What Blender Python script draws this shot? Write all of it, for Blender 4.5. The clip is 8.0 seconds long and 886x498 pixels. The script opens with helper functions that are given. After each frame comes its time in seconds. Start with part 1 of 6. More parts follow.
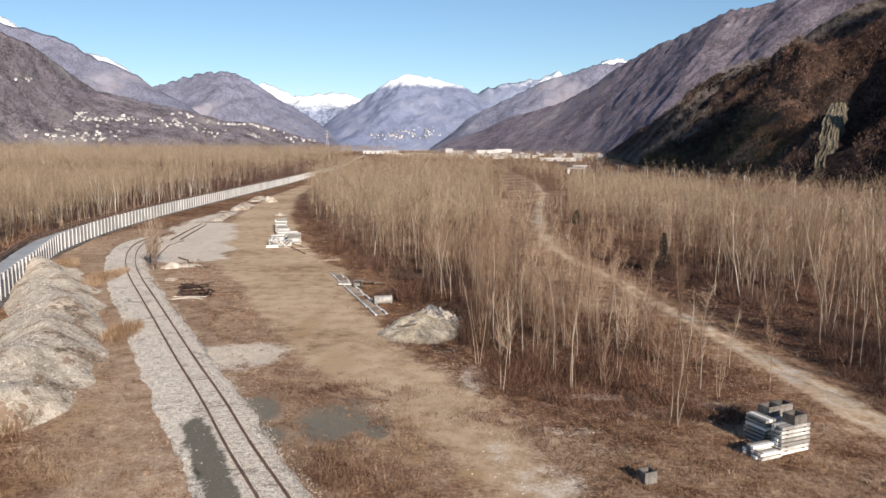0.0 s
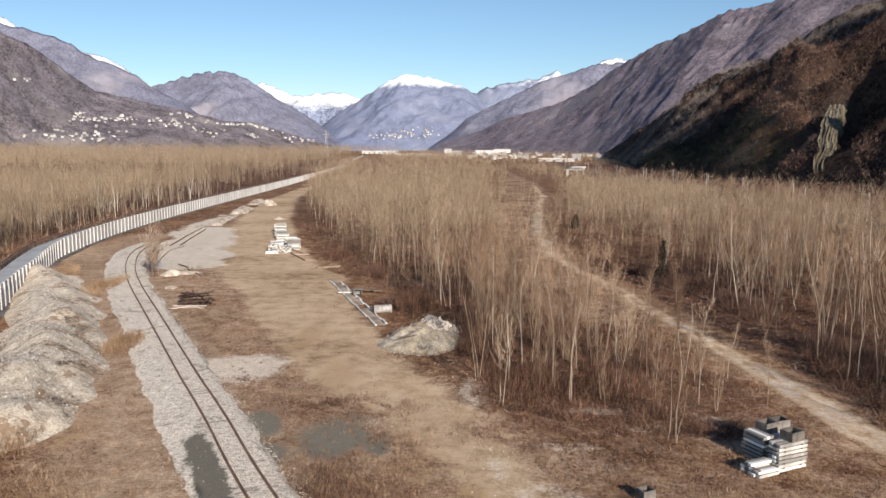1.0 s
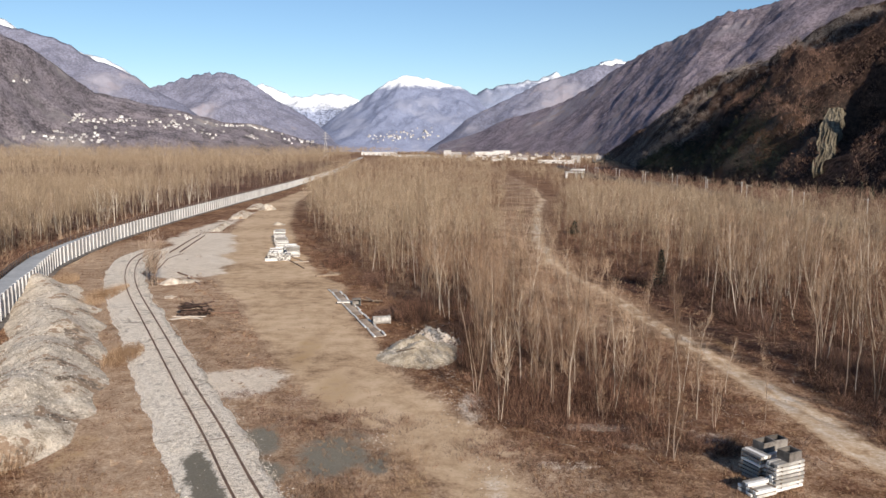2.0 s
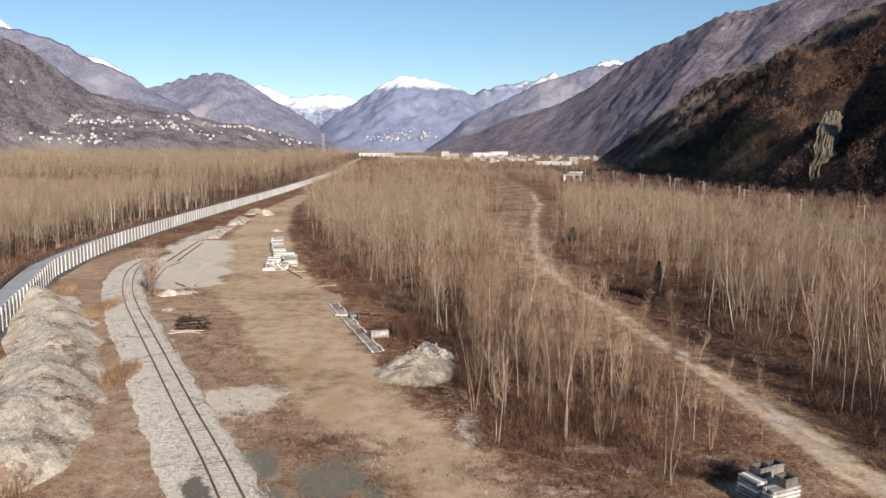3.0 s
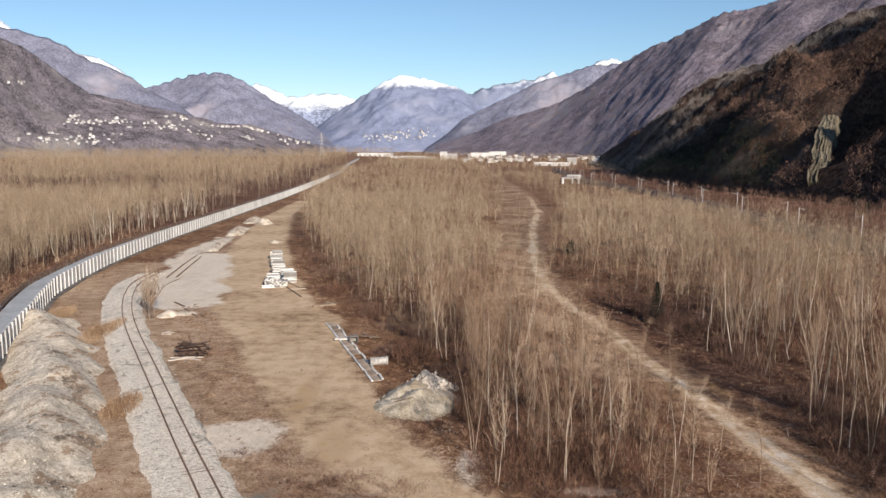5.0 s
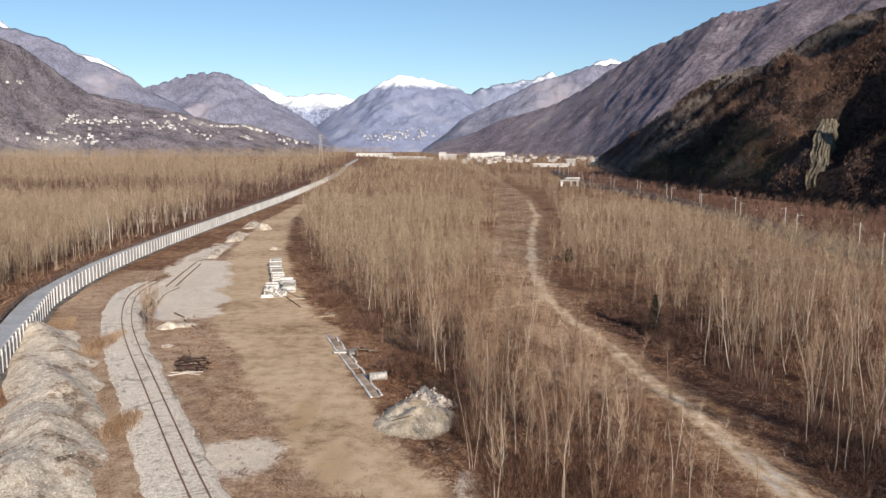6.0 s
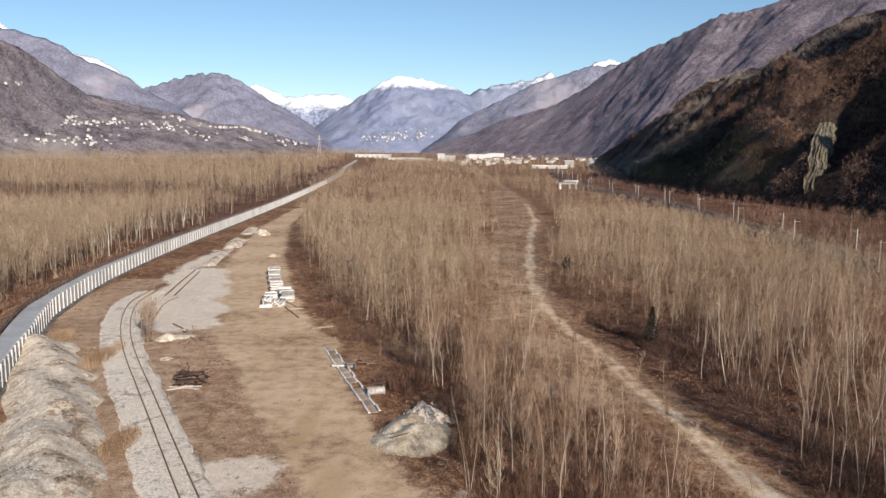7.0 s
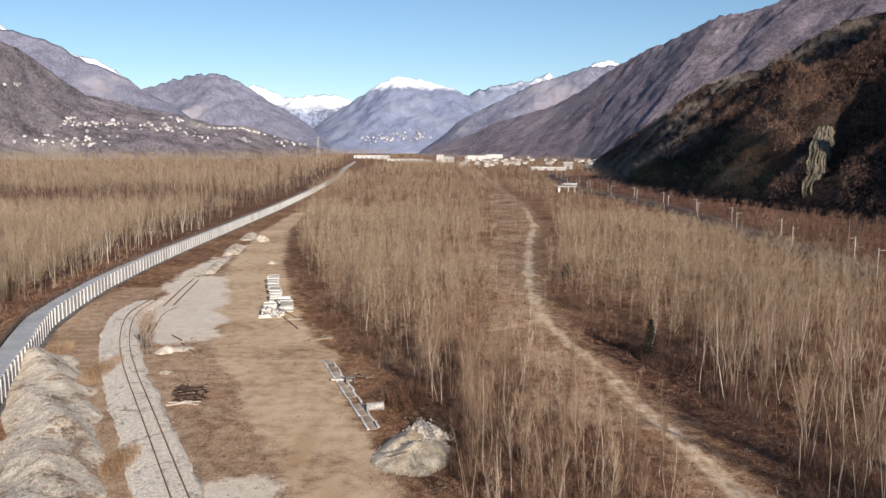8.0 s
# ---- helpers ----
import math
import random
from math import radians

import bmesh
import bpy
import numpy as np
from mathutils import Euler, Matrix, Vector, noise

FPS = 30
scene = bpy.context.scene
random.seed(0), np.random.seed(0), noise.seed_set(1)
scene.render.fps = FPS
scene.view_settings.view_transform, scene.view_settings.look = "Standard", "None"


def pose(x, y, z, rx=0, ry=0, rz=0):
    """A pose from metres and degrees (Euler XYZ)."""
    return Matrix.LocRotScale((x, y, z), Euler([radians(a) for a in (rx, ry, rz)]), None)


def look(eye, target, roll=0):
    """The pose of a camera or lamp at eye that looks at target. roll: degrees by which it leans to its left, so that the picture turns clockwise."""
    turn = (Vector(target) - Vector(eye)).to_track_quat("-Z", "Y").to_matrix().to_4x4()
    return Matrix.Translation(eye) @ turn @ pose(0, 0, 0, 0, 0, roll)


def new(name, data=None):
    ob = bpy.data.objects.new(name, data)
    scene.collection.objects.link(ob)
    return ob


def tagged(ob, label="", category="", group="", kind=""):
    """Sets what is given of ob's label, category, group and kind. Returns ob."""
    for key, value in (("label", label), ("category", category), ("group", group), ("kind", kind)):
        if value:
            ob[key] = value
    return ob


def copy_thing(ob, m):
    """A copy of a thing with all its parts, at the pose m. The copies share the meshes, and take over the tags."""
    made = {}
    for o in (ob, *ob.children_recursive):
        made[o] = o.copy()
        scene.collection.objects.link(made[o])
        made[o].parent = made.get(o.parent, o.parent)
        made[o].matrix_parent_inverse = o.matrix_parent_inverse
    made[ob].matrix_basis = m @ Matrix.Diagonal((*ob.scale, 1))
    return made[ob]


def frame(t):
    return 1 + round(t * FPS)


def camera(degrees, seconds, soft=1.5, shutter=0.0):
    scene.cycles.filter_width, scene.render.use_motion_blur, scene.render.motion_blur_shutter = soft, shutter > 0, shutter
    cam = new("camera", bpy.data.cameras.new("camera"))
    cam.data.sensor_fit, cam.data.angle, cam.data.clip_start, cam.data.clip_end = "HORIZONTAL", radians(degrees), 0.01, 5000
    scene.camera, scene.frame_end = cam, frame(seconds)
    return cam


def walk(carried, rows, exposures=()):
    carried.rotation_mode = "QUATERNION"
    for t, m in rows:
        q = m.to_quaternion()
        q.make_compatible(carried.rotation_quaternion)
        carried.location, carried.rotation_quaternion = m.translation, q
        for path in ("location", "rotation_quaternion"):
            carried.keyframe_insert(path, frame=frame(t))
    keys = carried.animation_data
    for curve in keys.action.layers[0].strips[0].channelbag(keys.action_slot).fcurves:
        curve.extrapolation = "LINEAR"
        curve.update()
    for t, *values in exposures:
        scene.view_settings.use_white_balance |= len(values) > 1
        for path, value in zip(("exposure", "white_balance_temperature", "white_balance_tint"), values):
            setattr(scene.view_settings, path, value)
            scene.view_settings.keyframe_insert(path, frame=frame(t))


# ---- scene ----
cam = camera(60.0, 8.0)
PATH = [
    (0, (0.063, 0.069, 19.155), (0.036, 2.051, 18.892), 0.3),
    (0.5, (0.019, -0.003, 19.765), (-0.006, 1.98, 19.501), 0.3),
    (1, (-0.018, -0.089, 20.4), (-0.042, 1.893, 20.136), 0.3),
    (1.5, (0.017, -0.115, 20.944), (-0.007, 1.868, 20.681), 0.3),
    (3, (0.057, -0.004, 23.405), (0.04, 1.979, 23.144), 0.3),
    (3.5, (0.015, 0.059, 24.212), (-0.001, 2.042, 23.951), 0.3),
    (4, (0.047, 0.175, 25.151), (0.031, 2.157, 24.89), 0.3),
    (4.5, (-0.007, 0.269, 25.99), (-0.021, 2.252, 25.727), 0.2),
    (6, (-0.063, 0.08, 29.001), (-0.073, 2.063, 28.735), 0.3),
    (6.5, (-0.03, 0.017, 29.902), (-0.039, 1.999, 29.637), 0.3),
    (7, (0.08, -0.099, 30.885), (0.073, 1.884, 30.62), 0.3),
    (7.5, (0.148, -0.188, 31.854), (0.141, 1.794, 31.588), 0.2),
    (8, (0.065, -0.061, 32.857), (0.061, 1.921, 32.593), 0.3),
]
walk(cam, [(t, look(eye, target, roll)) for t, eye, target, roll in PATH])

# ---- world and sun ----
SUN_AZ, SUN_EL = radians(157), radians(22)
world = bpy.data.worlds.new("world")
scene.world = world
world.use_nodes = True
wn = world.node_tree
bg = wn.nodes["Background"]
sky = wn.nodes.new("ShaderNodeTexSky")
sky.sky_type = "NISHITA"
sky.sun_disc = False
sky.sun_elevation, sky.sun_rotation = SUN_EL, SUN_AZ
sky.altitude, sky.air_density, sky.dust_density, sky.ozone_density = 200, 1.0, 0.0, 4.0
bg.inputs["Strength"].default_value = 0.092
wn.links.new(sky.outputs[0], bg.inputs["Color"])
sun_data = bpy.data.lights.new("sun", "SUN")
sun_data.energy, sun_data.angle, sun_data.color = 5.0, radians(0.5), (1.0, 0.905, 0.785)
sun = new("sun", sun_data)
to_sun = Vector((math.sin(SUN_AZ) * math.cos(SUN_EL), math.cos(SUN_AZ) * math.cos(SUN_EL), math.sin(SUN_EL)))
sun.matrix_world = look(to_sun * 300, (0, 0, 0))
scene.view_settings.exposure = 0.34


# ---- materials ----
def material(name, rough=0.9, spec=0.2):
    m = bpy.data.materials.new(name)
    m.use_nodes = True
    b = m.node_tree.nodes["Principled BSDF"]
    b.inputs["Roughness"].default_value = rough
    b.inputs["Specular IOR Level"].default_value = spec
    return m, m.node_tree, b


def add(tree, kind, **sets):
    n = tree.nodes.new(kind)
    for k, v in sets.items():
        n.inputs[k.replace("_", " ")].default_value = v
    return n


def coords(tree, local=False):
    if local:
        return tree.nodes.new("ShaderNodeTexCoord").outputs["Object"]
    return tree.nodes.new("ShaderNodeNewGeometry").outputs["Position"]


def grain(tree, where, scale, detail=6, rough=0.6, stretch=None):
    n = add(tree, "ShaderNodeTexNoise", Scale=scale, Detail=detail, Roughness=rough)
    if stretch:
        mp = add(tree, "ShaderNodeMapping", Scale=stretch)
        tree.links.new(where, mp.inputs["Vector"])
        where = mp.outputs[0]
    tree.links.new(where, n.inputs["Vector"])
    return n.outputs["Fac"]


def ramp(tree, fac, stops):
    n = tree.nodes.new("ShaderNodeValToRGB")
    e = n.color_ramp.elements
    while len(e) < len(stops):
        e.new(0.5)
    for el, (p, c) in zip(e, stops):
        el.position, el.color = p, (*c, 1)
    tree.links.new(fac, n.inputs[0])
    return n.outputs[0]


def mix(tree, fac, a, b, blend="MIX"):
    n = tree.nodes.new("ShaderNodeMix")
    n.data_type, n.blend_type = "RGBA", blend
    for sock, v in ((n.inputs[0], fac), (n.inputs[6], a), (n.inputs[7], b)):
        if isinstance(v, (int, float)):
            sock.default_value = v
        elif isinstance(v, tuple):
            sock.default_value = (*v, 1)
        else:
            tree.links.new(v, sock)
    return n.outputs[2]


def calc(tree, op, a, b=0.0, c=0.0):
    n = tree.nodes.new("ShaderNodeMath")
    n.operation = op
    for sock, v in zip(n.inputs, (a, b, c)):
        if isinstance(v, (int, float)):
            sock.default_value = v
        else:
            tree.links.new(v, sock)
    return n.outputs[0]


def step(tree, v, lo, hi):
    n = add(tree, "ShaderNodeMapRange")
    n.interpolation_type = "SMOOTHSTEP"
    n.inputs[1].default_value, n.inputs[2].default_value = lo, hi
    tree.links.new(v, n.inputs[0])
    return n.outputs[0]


def bumped(tree, bsdf, height, strength=0.4, distance=0.05):
    n = add(tree, "ShaderNodeBump", Strength=strength, Distance=distance)
    tree.links.new(height, n.inputs["Height"])
    tree.links.new(n.outputs[0], bsdf.inputs["Normal"])


def noisy(name, dark, mid, light, scale, rough=0.9, bump=0.3, dist=0.03, local=False, per_object=0.0, stretch=None, spec=0.2, island=0.0):
    """A material of three tones with coarse and fine variation."""
    m, t, b = material(name, rough, spec)
    w = coords(t, local)
    fine = grain(t, w, scale, 8, 0.65, stretch)
    coarse = grain(t, w, scale * 0.13, 4, 0.5)
    f = calc(t, "MULTIPLY_ADD", coarse, 0.5, calc(t, "MULTIPLY", fine, 0.5))
    if per_object:
        rnd = t.nodes.new("ShaderNodeObjectInfo").outputs["Random"]
        f = calc(t, "MULTIPLY_ADD", calc(t, "SUBTRACT", rnd, 0.5), per_object, f)
    if island:
        each = t.nodes.new("ShaderNodeNewGeometry").outputs["Random Per Island"]
        f = calc(t, "MULTIPLY_ADD", calc(t, "SUBTRACT", each, 0.5), island, f)
    col = ramp(t, f, [(0.33, dark), (0.5, mid), (0.67, light)])
    t.links.new(col, b.inputs["Base Color"])
    if bump:
        bumped(t, b, fine, bump, dist)
    return m


def ground_material():
    """Dry winter soil and grass; the mesh's attributes say where earth track, gravel, dark grit and shade-darkened leaf
    floor lie.
    """
    m, t, b = material("dry_ground", 0.95, 0.1)
    w = coords(t)
    za = t.nodes.new("ShaderNodeAttribute")
    za.attribute_name = "zones"
    zb = t.nodes.new("ShaderNodeAttribute")
    zb.attribute_name = "cover"
    sa, sb = t.nodes.new("ShaderNodeSeparateColor"), t.nodes.new("ShaderNodeSeparateColor")
    t.links.new(za.outputs["Color"], sa.inputs[0])
    t.links.new(zb.outputs["Color"], sb.inputs[0])
    fine = grain(t, w, 3.2, 9, 0.78)
    mid = grain(t, w, 0.5, 6, 0.65)
    big = grain(t, w, 0.06, 4, 0.5)
    speck = grain(t, w, 14.0, 3, 0.8)
    f = calc(t, "MULTIPLY_ADD", mid, 0.32, calc(t, "MULTIPLY_ADD", fine, 0.5, calc(t, "MULTIPLY", big, 0.18)))
    grass = ramp(t, f, [(0.41, (0.06, 0.028, 0.016)), (0.475, (0.165, 0.081, 0.043)), (0.53, (0.295, 0.164, 0.092)), (0.6, (0.48, 0.32, 0.2))])
    # Fallen leaves, with tree shade painted in by darker tones.
    shaded_litter = ramp(t, f, [(0.41, (0.026, 0.012, 0.009)), (0.47, (0.082, 0.037, 0.023)), (0.53, (0.17, 0.083, 0.05)), (0.6, (0.33, 0.2, 0.125))])
    soft = calc(t, "MULTIPLY_ADD", mid, 0.38, calc(t, "MULTIPLY_ADD", fine, 0.3, calc(t, "MULTIPLY", big, 0.32)))
    earth = ramp(t, soft, [(0.4, (0.27, 0.17, 0.1)), (0.47, (0.49, 0.335, 0.205)), (0.54, (0.61, 0.435, 0.28)), (0.66, (0.73, 0.555, 0.385))])
    pale = ramp(t, calc(t, "MULTIPLY_ADD", speck, 0.5, calc(t, "MULTIPLY", f, 0.5)), [(0.36, (0.3, 0.23, 0.165)), (0.48, (0.66, 0.545, 0.425)), (0.6, (0.93, 0.82, 0.69))])
    grit = ramp(t, speck, [(0.3, (0.15, 0.132, 0.1)), (0.58, (0.23, 0.205, 0.16)), (0.75, (0.45, 0.4, 0.34))])
    thin = ramp(t, calc(t, "MULTIPLY_ADD", speck, 0.35, calc(t, "MULTIPLY", f, 0.65)), [(0.4, (0.12, 0.068, 0.042)), (0.5, (0.4, 0.26, 0.162)), (0.59, (0.69, 0.53, 0.38))])
    ochre = ramp(t, f, [(0.36, (0.27, 0.15, 0.06)), (0.6, (0.44, 0.28, 0.12))])
    edge = calc(t, "MULTIPLY", calc(t, "SUBTRACT", calc(t, "MULTIPLY_ADD", mid, 0.6, calc(t, "MULTIPLY", fine, 0.4)), 0.5), 1.5)

    def where(sock, soft=0.25):
        return step(t, calc(t, "ADD", sock, edge), 0.5 - soft, 0.5 + soft)

    col = mix(t, where(sb.outputs[0]), grass, shaded_litter)
    col = mix(t, where(sb.outputs[2], 0.4), col, thin)
    col = mix(t, where(sa.outputs[0], 0.35), col, earth)
    col = mix(t, where(sb.outputs[1]), col, ochre)
    col = mix(t, where(sa.outputs[2], 0.18), col, grit)
    col = mix(t, where(sa.outputs[1], 0.2), col, pale)
    t.links.new(col, b.inputs["Base Color"])
    bumped(t, b, calc(t, "MULTIPLY_ADD", speck, 0.5, fine), 0.45, 0.08)
    return m


def mountain_material(name, forest, rock, meadow, snow_line, snow_soft, scale, rugged=1.0):
    """Bare woods, rock bands and meadows, haze-tinted on far ranges; snow above its line, on the gentler faces."""
    m, t, b = material(name, 0.95, 0.1)
    w = coords(t)
    n1 = grain(t, w, scale, 10, 0.68)
    n2 = grain(t, w, scale * 0.22, 5, 0.55)
    n3 = grain(t, w, scale * 8.0, 8, 0.75)
    f = calc(t, "MULTIPLY_ADD", n1, 0.45, calc(t, "MULTIPLY", n3, 0.55))
    col = ramp(t, f, [(0.44, tuple(v * (1 - 0.5 * rugged) for v in forest)), (0.5, forest), (0.56, tuple(min(1, v * (1 + 0.5 * rugged)) for v in forest))])
    col = mix(t, step(t, n2, 0.52, 0.66), col, mix(t, step(t, n1, 0.45, 0.6), rock, tuple(v * 0.6 for v in rock)))
    col = mix(t, step(t, calc(t, "ADD", n2, calc(t, "MULTIPLY", calc(t, "SUBTRACT", n1, 0.5), 0.7)), 0.60, 0.66), col, meadow)
    if snow_line:
        sp = t.nodes.new("ShaderNodeSeparateXYZ")
        t.links.new(w, sp.inputs[0])
        hgt = calc(t, "MULTIPLY_ADD", calc(t, "SUBTRACT", n1, 0.5), snow_soft * 4, sp.outputs[2])
        snow = step(t, hgt, snow_line - snow_soft, snow_line + snow_soft)
        col = mix(t, snow, col, (0.9, 0.92, 0.95))
    t.links.new(col, b.inputs["Base Color"])
    bumped(t, b, f, rugged, 9.0)
    return m


def ballast_material():
    """Pale crushed stone with weedy grey patches; the mesh's attribute says where dark grit lies."""
    m, t, b = material("ballast_bed", 0.95, 0.1)
    w = coords(t)
    speck, fine = grain(t, w, 11.0, 4, 0.85), grain(t, w, 3.2, 8, 0.75)
    mid, big = grain(t, w, 0.9, 6, 0.65), grain(t, w, 0.16, 3, 0.5)
    f = calc(t, "MULTIPLY_ADD", speck, 0.6, calc(t, "MULTIPLY", fine, 0.4))
    pale = ramp(t, f, [(0.39, (0.2, 0.16, 0.122)), (0.47, (0.58, 0.49, 0.39)), (0.55, (0.95, 0.86, 0.74))])
    weedy = ramp(t, f, [(0.36, (0.11, 0.085, 0.062)), (0.48, (0.3, 0.255, 0.205)), (0.6, (0.6, 0.53, 0.445))])
    grit = ramp(t, speck, [(0.3, (0.13, 0.115, 0.088)), (0.58, (0.215, 0.19, 0.148)), (0.75, (0.42, 0.375, 0.31))])
    patch = calc(t, "MULTIPLY_ADD", mid, 0.7, calc(t, "MULTIPLY", big, 0.3))
    col = mix(t, step(t, patch, 0.53, 0.62), pale, weedy)
    at = t.nodes.new("ShaderNodeAttribute")
    at.attribute_name = "grit"
    ragged = calc(t, "MULTIPLY", calc(t, "SUBTRACT", calc(t, "MULTIPLY_ADD", mid, 0.5, calc(t, "MULTIPLY", fine, 0.5)), 0.5), 2.2)
    col = mix(t, step(t, calc(t, "ADD", at.outputs["Fac"], ragged), 0.4, 0.6), col, grit)
    t.links.new(col, b.inputs["Base Color"])
    bumped(t, b, calc(t, "MULTIPLY_ADD", speck, 0.6, fine), 0.8, 0.09)
    return m


def spoil_material():
    """Dumped gravel with earthy and weedy patches."""
    m, t, b = material("spoil_gravel", 0.95, 0.1)
    w = coords(t)
    fine, mid, big = grain(t, w, 5.0, 9, 0.82), grain(t, w, 0.9, 6, 0.65), grain(t, w, 0.22, 4, 0.6)
    f = calc(t, "MULTIPLY_ADD", fine, 0.6, calc(t, "MULTIPLY", mid, 0.4))
    pale = ramp(t, f, [(0.38, (0.24, 0.19, 0.145)), (0.47, (0.54, 0.45, 0.345)), (0.57, (0.86, 0.76, 0.63))])
    soft = calc(t, "MULTIPLY_ADD", mid, 0.25, calc(t, "MULTIPLY_ADD", fine, 0.2, calc(t, "MULTIPLY", big, 0.55)))
    earth = ramp(t, soft, [(0.36, (0.12, 0.068, 0.04)), (0.5, (0.3, 0.2, 0.13)), (0.62, (0.46, 0.33, 0.23))])
    grey = ramp(t, f, [(0.38, (0.11, 0.08, 0.058)), (0.5, (0.26, 0.2, 0.15)), (0.62, (0.46, 0.38, 0.3))])
    col = mix(t, step(t, calc(t, "MULTIPLY_ADD", calc(t, "SUBTRACT", mid, 0.5), 0.8, big), 0.54, 0.62), pale, earth)
    col = mix(t, step(t, calc(t, "MULTIPLY_ADD", calc(t, "SUBTRACT", mid, 0.5), -0.6, big), 0.6, 0.66), col, grey)
    t.links.new(col, b.inputs["Base Color"])
    bumped(t, b, calc(t, "ADD", fine, calc(t, "MULTIPLY", mid, 0.5)), 0.9, 0.12)
    return m


